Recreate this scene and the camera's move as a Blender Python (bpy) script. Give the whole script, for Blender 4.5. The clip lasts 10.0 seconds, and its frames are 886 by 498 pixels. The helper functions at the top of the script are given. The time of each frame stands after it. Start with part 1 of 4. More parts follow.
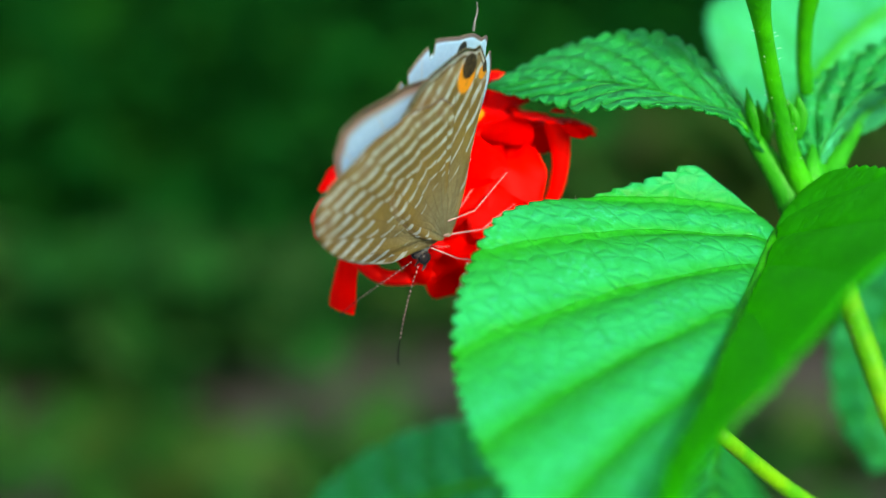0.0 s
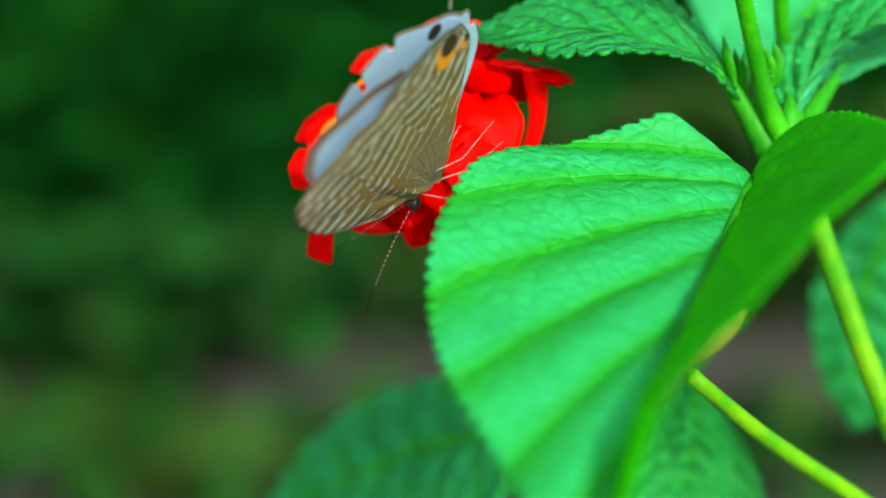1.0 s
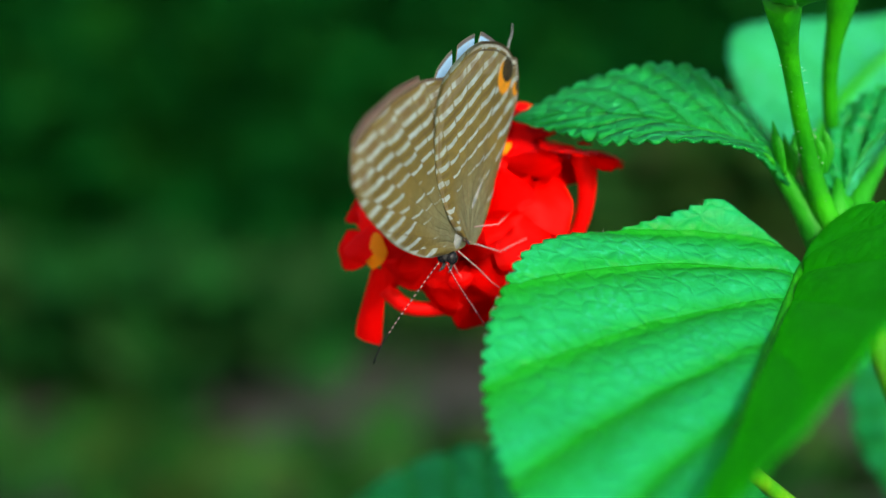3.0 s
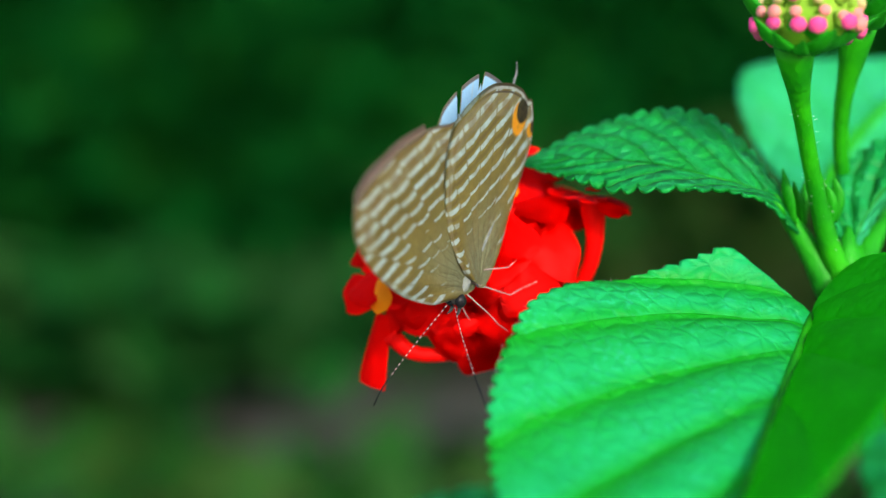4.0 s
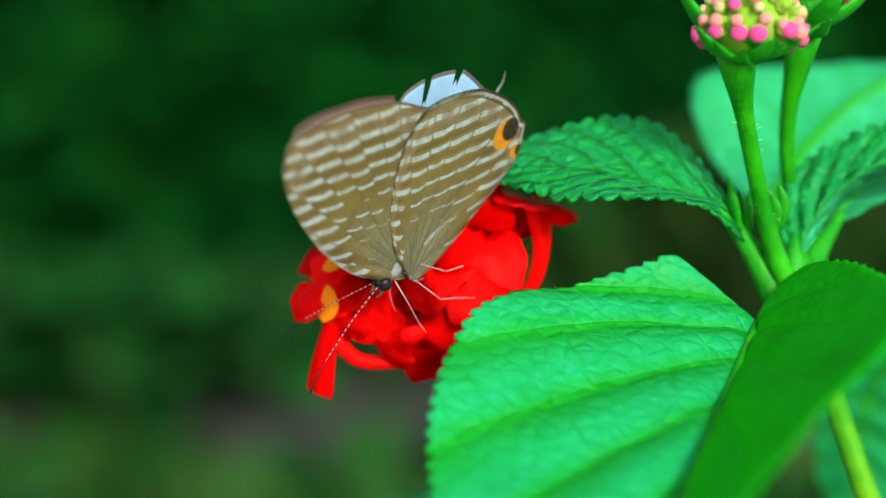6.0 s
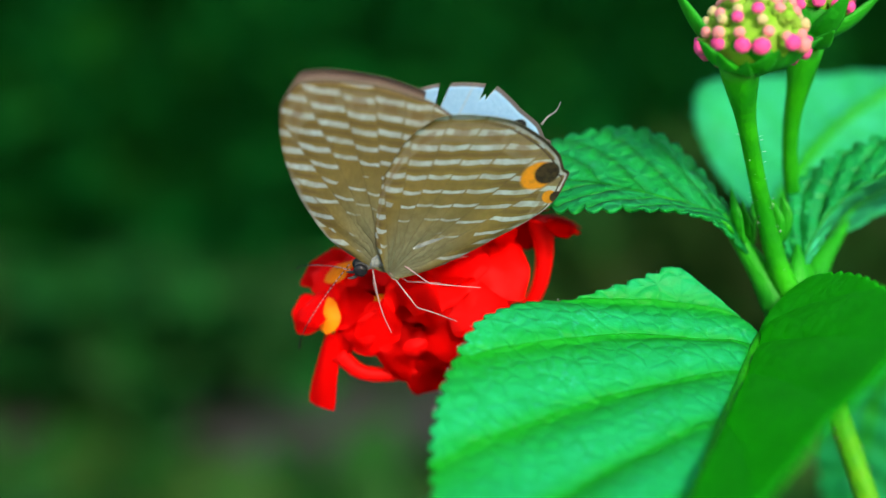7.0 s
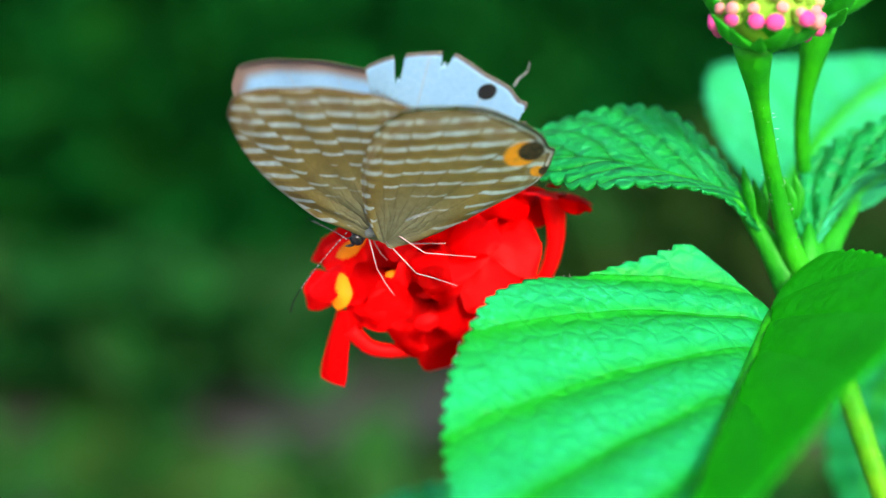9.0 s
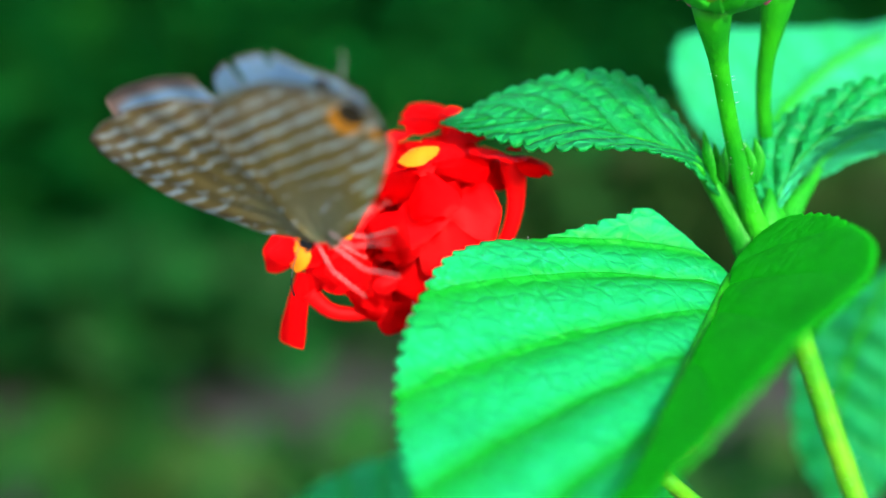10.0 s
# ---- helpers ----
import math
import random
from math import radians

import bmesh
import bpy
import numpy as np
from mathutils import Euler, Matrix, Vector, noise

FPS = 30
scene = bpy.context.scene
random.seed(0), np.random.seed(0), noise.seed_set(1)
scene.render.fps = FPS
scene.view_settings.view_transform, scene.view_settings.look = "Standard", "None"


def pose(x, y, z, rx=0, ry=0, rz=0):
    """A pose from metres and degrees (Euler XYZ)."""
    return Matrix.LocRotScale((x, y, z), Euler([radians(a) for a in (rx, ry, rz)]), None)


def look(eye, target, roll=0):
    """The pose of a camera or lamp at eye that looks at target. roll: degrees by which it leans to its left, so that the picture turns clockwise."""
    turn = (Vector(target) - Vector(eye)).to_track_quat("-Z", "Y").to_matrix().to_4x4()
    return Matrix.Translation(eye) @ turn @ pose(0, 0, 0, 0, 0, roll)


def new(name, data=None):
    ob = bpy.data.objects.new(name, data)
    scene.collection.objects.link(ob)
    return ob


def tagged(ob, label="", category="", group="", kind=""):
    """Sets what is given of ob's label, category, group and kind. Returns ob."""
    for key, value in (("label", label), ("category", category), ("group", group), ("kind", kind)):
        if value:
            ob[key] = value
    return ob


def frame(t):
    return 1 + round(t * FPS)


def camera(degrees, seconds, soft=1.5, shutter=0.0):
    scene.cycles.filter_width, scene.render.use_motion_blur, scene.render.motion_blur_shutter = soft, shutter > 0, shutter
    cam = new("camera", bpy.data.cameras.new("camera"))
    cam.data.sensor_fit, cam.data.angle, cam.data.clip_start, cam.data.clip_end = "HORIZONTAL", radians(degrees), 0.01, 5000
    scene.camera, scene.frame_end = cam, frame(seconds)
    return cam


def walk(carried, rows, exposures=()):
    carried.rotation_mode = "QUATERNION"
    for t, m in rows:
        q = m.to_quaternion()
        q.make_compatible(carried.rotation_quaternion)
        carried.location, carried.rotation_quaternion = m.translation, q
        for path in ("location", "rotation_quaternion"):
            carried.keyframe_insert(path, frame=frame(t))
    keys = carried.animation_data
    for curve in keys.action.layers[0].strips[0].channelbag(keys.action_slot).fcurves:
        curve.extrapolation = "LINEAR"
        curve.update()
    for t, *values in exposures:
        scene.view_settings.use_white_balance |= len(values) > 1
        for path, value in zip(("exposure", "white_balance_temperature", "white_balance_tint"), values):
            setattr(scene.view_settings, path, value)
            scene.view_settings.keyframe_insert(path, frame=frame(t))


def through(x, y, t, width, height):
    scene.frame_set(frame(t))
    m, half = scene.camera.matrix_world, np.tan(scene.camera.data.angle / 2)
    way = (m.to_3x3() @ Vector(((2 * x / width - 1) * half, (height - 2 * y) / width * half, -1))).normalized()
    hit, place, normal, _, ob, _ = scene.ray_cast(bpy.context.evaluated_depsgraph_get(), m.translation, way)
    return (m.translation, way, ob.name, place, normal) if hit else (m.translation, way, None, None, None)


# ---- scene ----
# A macro shot: a small butterfly turns on a red flower head. Lengths in the lists below are millimetres.
MM = 0.001
cam = camera(30.0, 10.0, soft=1.5)
cam.data.dof.use_dof = True
cam.data.dof.focus_distance = 0.1024
cam.data.dof.aperture_fstop = 17.0
walk(cam, [
    (0.0, pose(0.00073, -0.10819, 0.00012, 90.009, 0.264, -0.133)),
    (0.2, pose(0.00163, -0.10823, -0.00105, 89.803, 0.197, -0.290)),
    (0.5, pose(0.00203, -0.10828, -0.00200, 89.630, 0.096, -0.372)),
    (1.0, pose(0.00183, -0.10818, -0.00239, 89.545, 0.388, -0.338)),
    (1.5, pose(0.00122, -0.10837, -0.00164, 89.690, 0.215, -0.227)),
    (2.0, pose(0.00033, -0.10804, -0.00162, 89.695, 0.096, -0.051)),
    (2.3, pose(0.00049, -0.10826, -0.00024, 89.944, 0.038, -0.116)),
    (2.5, pose(0.00000, -0.10840, -0.00000, 90.000, 0.000, 0.000)),
    (3.0, pose(-0.00059, -0.10865, 0.00163, 90.299, -0.013, 0.102)),
    (3.2, pose(-0.00032, -0.10887, 0.00181, 90.353, -0.355, 0.046)),
    (4.3, pose(-0.00089, -0.10724, 0.00420, 90.789, -0.565, 0.204)),
    (4.5, pose(-0.00043, -0.10750, 0.00378, 90.698, -0.386, 0.106)),
    (5.0, pose(0.00020, -0.10696, 0.00343, 90.625, -0.279, 0.008)),
    (5.5, pose(0.00087, -0.10784, 0.00324, 90.606, -0.522, -0.138)),
    (5.7, pose(0.00173, -0.10779, 0.00385, 90.732, -0.513, -0.260)),
    (6.8, pose(0.00178, -0.10755, 0.00452, 90.856, -0.462, -0.311)),
    (7.0, pose(0.00164, -0.10750, 0.00482, 90.888, -0.453, -0.272)),
    (7.5, pose(0.00138, -0.10815, 0.00606, 91.114, -0.489, -0.246)),
    (8.0, pose(0.00100, -0.10850, 0.00539, 90.973, -0.082, -0.184)),
    (8.3, pose(0.00228, -0.10861, 0.00763, 91.432, -0.744, -0.444)),
    (8.5, pose(0.00225, -0.10868, 0.00781, 91.437, -1.186, -0.419)),
    (8.7, pose(0.00140, -0.10824, 0.00529, 90.919, -1.012, -0.230)),
    (8.9, pose(0.00124, -0.10779, 0.00409, 90.689, -0.839, -0.180)),
    (9.0, pose(0.00109, -0.10757, 0.00366, 90.681, -0.752, -0.167)),
    (9.3, pose(0.00068, -0.10737, 0.00053, 90.071, -0.408, -0.005)),
    (9.5, pose(0.00108, -0.10723, 0.00131, 90.231, -0.178, -0.159)),
    (9.7, pose(0.00243, -0.10723, 0.00169, 90.293, -0.531, -0.391)),
    (10.0, pose(0.00312, -0.10723, 0.00188, 90.370, -1.060, -0.516)),
], exposures=[(0.0, 1.50, 7500, 10), (2.2, 1.34, 7200, 10), (3.0, 1.18, 7000, 10), (4.5, 1.33, 6800, 10), (5.5, 1.32, 6800, 10), (7.0, 1.20, 6850, 10), (8.0, 1.52, 6800, 10), (9.5, 1.80, 6520, 15), (10.0, 1.84, 6380, 15)])

# ---- light ----
world = bpy.data.worlds.new("sky")
scene.world = world
world.use_nodes = True
wn = world.node_tree
sky = wn.nodes.new("ShaderNodeTexSky")
sky.sky_type = "NISHITA"
sky.sun_disc = False
sky.sun_elevation = radians(20)
sky.sun_rotation = radians(160.6)
wn.links.new(sky.outputs[0], wn.nodes["Background"].inputs[0])
wn.nodes["Background"].inputs[1].default_value = 0.14
sun_data = bpy.data.lights.new("sun", "SUN")
sun_data.energy = 1.55
sun_data.angle = radians(5)
sun_data.color = (1.0, 0.98, 0.94)
sun = new("sun", sun_data)
sun.matrix_world = look((0.30, -0.87, 0.335), (0, 0, 0))


# ---- materials ----
class Nodes:
    """Short names for building a node tree."""

    def __init__(self, name):
        self.mat = bpy.data.materials.new(name)
        self.mat.use_nodes = True
        self.tree = self.mat.node_tree
        self.bsdf = self.tree.nodes["Principled BSDF"]
        self.out = self.tree.nodes["Material Output"]

    def put(self, socket, value):
        if isinstance(value, bpy.types.NodeSocket):
            self.tree.links.new(value, socket)
        else:
            socket.default_value = value

    def add(self, kind, **props):
        n = self.tree.nodes.new(kind)
        for k, v in props.items():
            setattr(n, k, v)
        return n

    def math(self, op, a, b=0.0, c=0.0):
        n = self.add("ShaderNodeMath", operation=op)
        for s, v in zip(n.inputs, (a, b, c)):
            self.put(s, v)
        return n.outputs[0]

    def step(self, value, lo, hi, a=0.0, b=1.0):
        n = self.add("ShaderNodeMapRange", interpolation_type="SMOOTHSTEP")
        for s, v in zip(n.inputs, (value, lo, hi, a, b)):
            self.put(s, v)
        return n.outputs[0]

    def mix(self, f, a, b):
        n = self.add("ShaderNodeMix", data_type="RGBA")
        self.put(n.inputs[0], f)
        self.put(n.inputs[6], a if not isinstance(a, tuple) else (*a, 1))
        self.put(n.inputs[7], b if not isinstance(b, tuple) else (*b, 1))
        return n.outputs[2]

    def noise(self, size, detail=3.0, coords=None):
        """size: metres across one lump."""
        n = self.add("ShaderNodeTexNoise")
        n.inputs["Scale"].default_value = 1 / size
        n.inputs["Detail"].default_value = detail
        self.put(n.inputs["Vector"], coords or self.coords())
        return n.outputs[0]

    def cells(self, size):
        n = self.add("ShaderNodeTexVoronoi", feature="SMOOTH_F1")
        n.inputs["Scale"].default_value = 1 / size
        n.inputs["Smoothness"].default_value = 0.6
        self.put(n.inputs["Vector"], self.coords())
        return n.outputs[0]

    def coords(self):
        return self.add("ShaderNodeTexCoord").outputs["Object"]

    def uv(self, name):
        n = self.add("ShaderNodeUVMap", uv_map=name)
        s = self.add("ShaderNodeSeparateXYZ")
        self.put(s.inputs[0], n.outputs[0])
        return s.outputs[0], s.outputs[1], n.outputs[0]

    def bump(self, height, depth, strength=1.0):
        n = self.add("ShaderNodeBump")
        n.inputs["Strength"].default_value = strength
        n.inputs["Distance"].default_value = depth
        self.put(n.inputs["Height"], height)
        self.put(self.bsdf.inputs["Normal"], n.outputs[0])
        return n.outputs[0]

    def finish(self, colour, rough, spec=0.4, through=0.0, glow_colour=None, normal=None):
        self.put(self.bsdf.inputs["Base Color"], colour if not isinstance(colour, tuple) else (*colour, 1))
        self.put(self.bsdf.inputs["Roughness"], rough)
        self.put(self.bsdf.inputs["Specular IOR Level"], spec)
        if through:
            tr = self.add("ShaderNodeBsdfTranslucent")
            c = glow_colour or colour
            self.put(tr.inputs[0], c if not isinstance(c, tuple) else (*c, 1))
            if normal:
                self.put(tr.inputs["Normal"], normal)
            mx = self.add("ShaderNodeMixShader")
            mx.inputs[0].default_value = through
            self.tree.links.new(self.bsdf.outputs[0], mx.inputs[1])
            self.tree.links.new(tr.outputs[0], mx.inputs[2])
            self.tree.links.new(mx.outputs[0], self.out.inputs[0])
        return self.mat


def leaf_material(name, colour, vein, veins, lean, through=0.35, rough=0.42, grain=1.0, slope_shade=0.0, cell=0.0014, stray=0.0, pad=0.4):
    n = Nodes(name)
    s, v, _ = n.uv("leaf")
    u = n.math("ABSOLUTE", n.math("MULTIPLY_ADD", v, 2.0, -1.0))
    phase = n.math("SUBTRACT", n.math("MULTIPLY_ADD", s, veins, n.math("MULTIPLY", n.noise(0.005, 2), stray)), n.math("MULTIPLY", u, lean))
    d = n.math("PINGPONG", phase, 0.5)
    side = n.step(d, 0.0, 0.24, 1.0, 0.0)
    rib = n.step(u, 0.012, 0.045, 1.0, 0.0)
    mask = n.math("MAXIMUM", n.math("MULTIPLY", side, 0.6), rib)
    blotch = n.step(n.noise(0.006, 4), 0.35, 0.7)
    fine = n.step(n.noise(0.0011, 3), 0.35, 0.65)
    lam = n.mix(n.math("MULTIPLY", blotch, 0.55), colour, tuple(c * 0.66 for c in colour))
    # Sparkle on the leaf grain, painted as paler grain and clustered pale specks.
    lam = n.mix(n.math("MULTIPLY", fine, 0.4), lam, (colour[0] + 0.006, min(1, colour[1] * 1.25), colour[2] * 1.8))
    glints = n.math("MULTIPLY", n.step(n.noise(0.00045, 2), 0.5, 0.68), n.step(n.noise(0.004, 3), 0.42, 0.66))
    lam = n.mix(n.math("MULTIPLY", glints, 0.45), lam, (colour[0] + 0.05, min(1, colour[1] * 1.45), colour[2] * 3.4))
    web = n.add("ShaderNodeTexVoronoi", feature="DISTANCE_TO_EDGE")
    web.inputs["Scale"].default_value = 1 / 0.0012
    n.put(web.inputs["Vector"], n.coords())
    net = n.step(web.outputs["Distance"], 0.02, 0.16, 1.0, 0.0)
    lam = n.mix(n.math("MULTIPLY", net, 0.10), lam, vein)
    # Shading of the slope below each side vein, painted as a greener ramp.
    if slope_shade:
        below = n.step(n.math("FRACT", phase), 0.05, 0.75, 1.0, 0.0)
        lam = n.mix(n.math("MULTIPLY", below, slope_shade), lam, (0.001, 0.40, 0.004))
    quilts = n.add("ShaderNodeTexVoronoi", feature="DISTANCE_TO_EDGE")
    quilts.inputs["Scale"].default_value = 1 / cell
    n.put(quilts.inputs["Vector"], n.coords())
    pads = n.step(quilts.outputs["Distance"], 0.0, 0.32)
    # Crease shade between the pads, darkened in the colour as well as bumped.
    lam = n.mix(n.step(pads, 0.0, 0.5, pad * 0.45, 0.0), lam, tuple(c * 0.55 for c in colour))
    col = n.mix(mask, lam, vein)
    swell = n.math("POWER", n.math("MULTIPLY", d, 2.0), 0.45)
    h = n.math("ADD", n.math("MULTIPLY", swell, 1.0), n.math("MULTIPLY", pads, pad))
    h = n.math("ADD", h, n.math("ADD", n.math("MULTIPLY", n.cells(0.0006), -0.22), n.math("MULTIPLY", n.noise(0.00035, 2), 0.22)))
    h = n.math("SUBTRACT", h, n.math("MULTIPLY", net, 0.08))
    b = n.bump(h, 0.00042 * grain, 1.0)
    return n.finish(col, n.math("MULTIPLY_ADD", fine, 0.15, rough), 0.18, through, n.mix(0.5, col, (0.012, 0.62, 0.006)), b)


def stem_material(name, colour, light):
    n = Nodes(name)
    f = n.step(n.noise(0.003, 4), 0.3, 0.7)
    col = n.mix(f, colour, light)
    b = n.bump(n.noise(0.0005, 3), 0.00015, 0.7)
    return n.finish(col, 0.5, 0.2, 0.15, light, b)


def petal_material(name, colour, dark, through=0.25):
    n = Nodes(name)
    f = n.step(n.noise(0.0025, 4), 0.35, 0.7)
    col = n.mix(n.math("MULTIPLY", f, 0.6), colour, dark)
    b = n.bump(n.noise(0.0007, 3), 0.0001, 0.6)
    return n.finish(col, 0.55, 0.08, through, colour, b)


def plain_material(name, colour, rough=0.5, size=0.002, dark=0.7, bump=0.0001, spec=0.25):
    n = Nodes(name)
    f = n.step(n.noise(size, 4), 0.3, 0.7)
    col = n.mix(f, colour, tuple(c * dark for c in colour))
    n.bump(n.noise(size * 0.3, 3), bump, 0.8)
    return n.finish(col, rough, spec)


def disc(n, flat, x, z, rx, rz, soft=0.12):
    """1 inside an ellipse of the wing's plane, millimetres."""
    sub = n.add("ShaderNodeVectorMath", operation="SUBTRACT")
    n.put(sub.inputs[0], flat)
    sub.inputs[1].default_value = (x / 20, z / 20, 0)
    mul = n.add("ShaderNodeVectorMath", operation="MULTIPLY")
    n.put(mul.inputs[0], sub.outputs[0])
    mul.inputs[1].default_value = (20 / rx, 20 / rz, 0)
    ln = n.add("ShaderNodeVectorMath", operation="LENGTH")
    n.put(ln.inputs[0], mul.outputs[0])
    return n.step(ln.outputs["Value"], 1 - soft, 1 + soft, 1.0, 0.0)


def wing_underside(name, cells, across, spots, rim, start):
    """Grey-brown scales with broken white lines, vein lines, pale rim and, on the hindwing, the eyespots."""
    n = Nodes(name)
    r, th, _ = n.uv("polar")
    fx, fz, flat = n.uv("flat")
    cell = n.math("MULTIPLY", th, cells)
    cid = n.math("FLOOR", cell)
    cf = n.math("FRACT", cell)
    wn_ = n.add("ShaderNodeTexWhiteNoise", noise_dimensions="1D")
    n.put(wn_.inputs["W"], cid)
    shift = n.math("MULTIPLY_ADD", wn_.outputs[0], 0.5, -0.25)
    w = n.math("ADD", n.math("MULTIPLY", fx, across[0] * 20), n.math("MULTIPLY", fz, across[1] * 20))
    wave = n.math("MULTIPLY_ADD", n.noise(0.0016, 2), 0.9, -0.45)
    arch = n.math("MULTIPLY", n.math("PINGPONG", cf, 0.5), 0.16)
    p = n.math("ADD", n.math("ADD", n.math("MULTIPLY_ADD", w, 1 / across[2], start), shift), n.math("ADD", n.math("MULTIPLY", wave, 0.3), arch))
    tri = n.math("PINGPONG", p, 0.5)
    inner = n.step(r, 0.28, 0.44)
    width = n.math("MULTIPLY_ADD", n.step(r, 0.35, 0.85), 0.115, 0.03)
    line = n.math("MULTIPLY", n.step(tri, width, n.math("ADD", width, 0.07), 1.0, 0.0), inner)
    gap = n.step(n.math("PINGPONG", cf, 0.5), 0.015, 0.06, 0.25, 1.0)
    row = n.math("FLOOR", n.math("ADD", p, 0.5))
    pick = n.add("ShaderNodeTexWhiteNoise", noise_dimensions="2D")
    pair = n.add("ShaderNodeCombineXYZ")
    n.put(pair.inputs[0], n.math("ADD", cid, 3.7))
    n.put(pair.inputs[1], n.math("ADD", row, 1.3))
    n.put(pick.inputs["Vector"], pair.outputs[0])
    kept = n.math("LESS_THAN", pick.outputs[0], n.step(r, 0.40, 0.72, 0.62, 0.98))
    faint = n.step(n.noise(0.0014, 2), 0.3, 0.62, 0.65, 1.0)
    line = n.math("MULTIPLY", n.math("MULTIPLY", n.math("MULTIPLY", line, gap), n.math("MULTIPLY", kept, faint)), 0.8)
    scales = n.noise(0.00022, 2)
    cloud = n.step(n.noise(0.003, 3), 0.3, 0.7)
    base = n.mix(cloud, (0.282, 0.224, 0.064), (0.218, 0.172, 0.050))
    base = n.mix(n.step(r, 0.12, 0.6, 0.9, 0.0), base, (0.240, 0.265, 0.165))
    dark = n.math("MULTIPLY", n.step(tri, 0.30, 0.42), n.step(r, 0.5, 0.78, 0.0, 0.75))
    base = n.mix(dark, base, (0.165, 0.112, 0.042))
    col = n.mix(line, base, (0.60, 0.78, 0.84))
    lune = n.math("MULTIPLY", n.math("MULTIPLY", n.step(r, 0.865, 0.885), n.step(r, 0.915, 0.93, 1.0, 0.0)), n.step(n.math("PINGPONG", cf, 0.5), 0.20, 0.32))
    halo = n.math("MULTIPLY", n.math("MULTIPLY", n.step(r, 0.83, 0.85), n.step(r, 0.955, 0.965, 1.0, 0.0)), n.step(th, 0.30, 0.36))
    col = n.mix(n.math("MULTIPLY", halo, 0.2), col, (0.52, 0.50, 0.38))
    col = n.mix(n.math("MULTIPLY", n.math("MULTIPLY", lune, n.step(th, 0.30, 0.36)), 0.55), col, (0.22, 0.13, 0.045))
    vein = n.math("MULTIPLY", n.step(n.math("PINGPONG", cf, 0.5), 0.012, 0.045, 1.0, 0.0), n.step(r, 0.25, 0.7, 0.4, 0.22))
    vein = n.math("MULTIPLY", vein, n.math("MULTIPLY", n.step(th, 0.01, 0.04), n.step(th, 0.96, 0.99, 1.0, 0.0)))
    col = n.mix(vein, col, (0.13, 0.10, 0.055))
    # Folds at the wing base, their shade painted as faint dark creases.
    fold = n.math("PINGPONG", n.math("MULTIPLY", n.math("ADD", th, n.math("MULTIPLY", n.noise(0.0018, 3), 0.16)), cells * 1.3), 0.5)
    crease = n.math("MULTIPLY", n.step(fold, 0.0, 0.22, 1.0, 0.0), n.step(r, 0.2, 0.5, 0.17, 0.0))
    col = n.mix(crease, col, (0.12, 0.105, 0.06))
    if rim:
        outer = n.math("MULTIPLY", n.step(th, 0.33, 0.36), n.step(th, 0.56, 0.66, 1.0, 0.0))
        col = n.mix(n.math("MULTIPLY", n.step(r, 0.968, 0.974), outer), col, (0.62, 0.66, 0.68))
        col = n.mix(n.math("MULTIPLY", n.math("MULTIPLY", n.step(r, 0.950, 0.955), outer), n.step(r, 0.960, 0.966, 1.0, 0.0)), col, (0.09, 0.065, 0.05))
    col = n.mix(n.math("MULTIPLY", n.step(r, 0.982, 0.988), outer if rim else n.step(th, 0.3, 0.36)), col, (0.12, 0.09, 0.07))
    col = n.mix(n.math("MULTIPLY", n.step(r, 0.88, 0.97), n.step(th, 0.20, 0.28, 0.7, 0.0)), col, (0.45, 0.52, 0.47))
    for x, z, rx, rz, c in spots:
        col = n.mix(disc(n, flat, x, z, rx, rz), col, c)
    grain = n.step(n.noise(0.00045, 3), 0.42, 0.62)
    col = n.mix(n.math("MULTIPLY", grain, 0.22), col, (0.14, 0.105, 0.04))
    col = n.mix(n.math("MULTIPLY", scales, 0.25), col, (0.17, 0.13, 0.06))
    b = n.bump(n.math("ADD", scales, n.math("MULTIPLY", n.math("ADD", vein, n.math("MULTIPLY", crease, 3.0)), -1.5)), 0.00006, 0.8)
    return n.finish(col, 0.62, 0.25, 0.5, col, b)


def wing_upperside(name, spot):
    n = Nodes(name)
    r, th, _ = n.uv("polar")
    fx, fz, flat = n.uv("flat")
    scales = n.noise(0.0003, 2)
    col = n.mix(scales, (0.24, 0.50, 0.76), (0.36, 0.62, 0.86))
    vein = n.step(n.math("PINGPONG", n.math("MULTIPLY", th, 8), 0.5), 0.01, 0.04, 0.3, 0.0)
    col = n.mix(vein, col, (0.45, 0.48, 0.52))
    if spot:
        col = n.mix(disc(n, flat, *spot), col, (0.02, 0.02, 0.02))
        col = n.mix(n.step(r, 0.975, 0.985), col, (0.10, 0.09, 0.09))
    else:
        col = n.mix(n.step(r, 0.90, 0.965), col, (0.26, 0.19, 0.16))
    b = n.bump(scales, 0.00005, 0.6)
    return n.finish(col, 0.55, 0.3, 0.3, col, b)


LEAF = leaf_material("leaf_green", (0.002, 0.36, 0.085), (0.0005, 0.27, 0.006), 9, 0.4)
LEAF_FRONT = leaf_material("leaf_broad_green", (0.004, 0.55, 0.145), (0.001, 0.44, 0.010), 6, 0.8, 0.45, grain=0.5, slope_shade=0.75, cell=0.0012, stray=0.15, pad=0.3)
LEAF_MID = leaf_material("leaf_deep_green", (0.0015, 0.38, 0.076), (0.0005, 0.20, 0.015), 8, 2.3, grain=0.75, slope_shade=0.35, cell=0.0015, stray=1.0, pad=0.6)
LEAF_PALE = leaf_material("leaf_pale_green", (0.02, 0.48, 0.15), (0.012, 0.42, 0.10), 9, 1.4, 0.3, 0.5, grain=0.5)
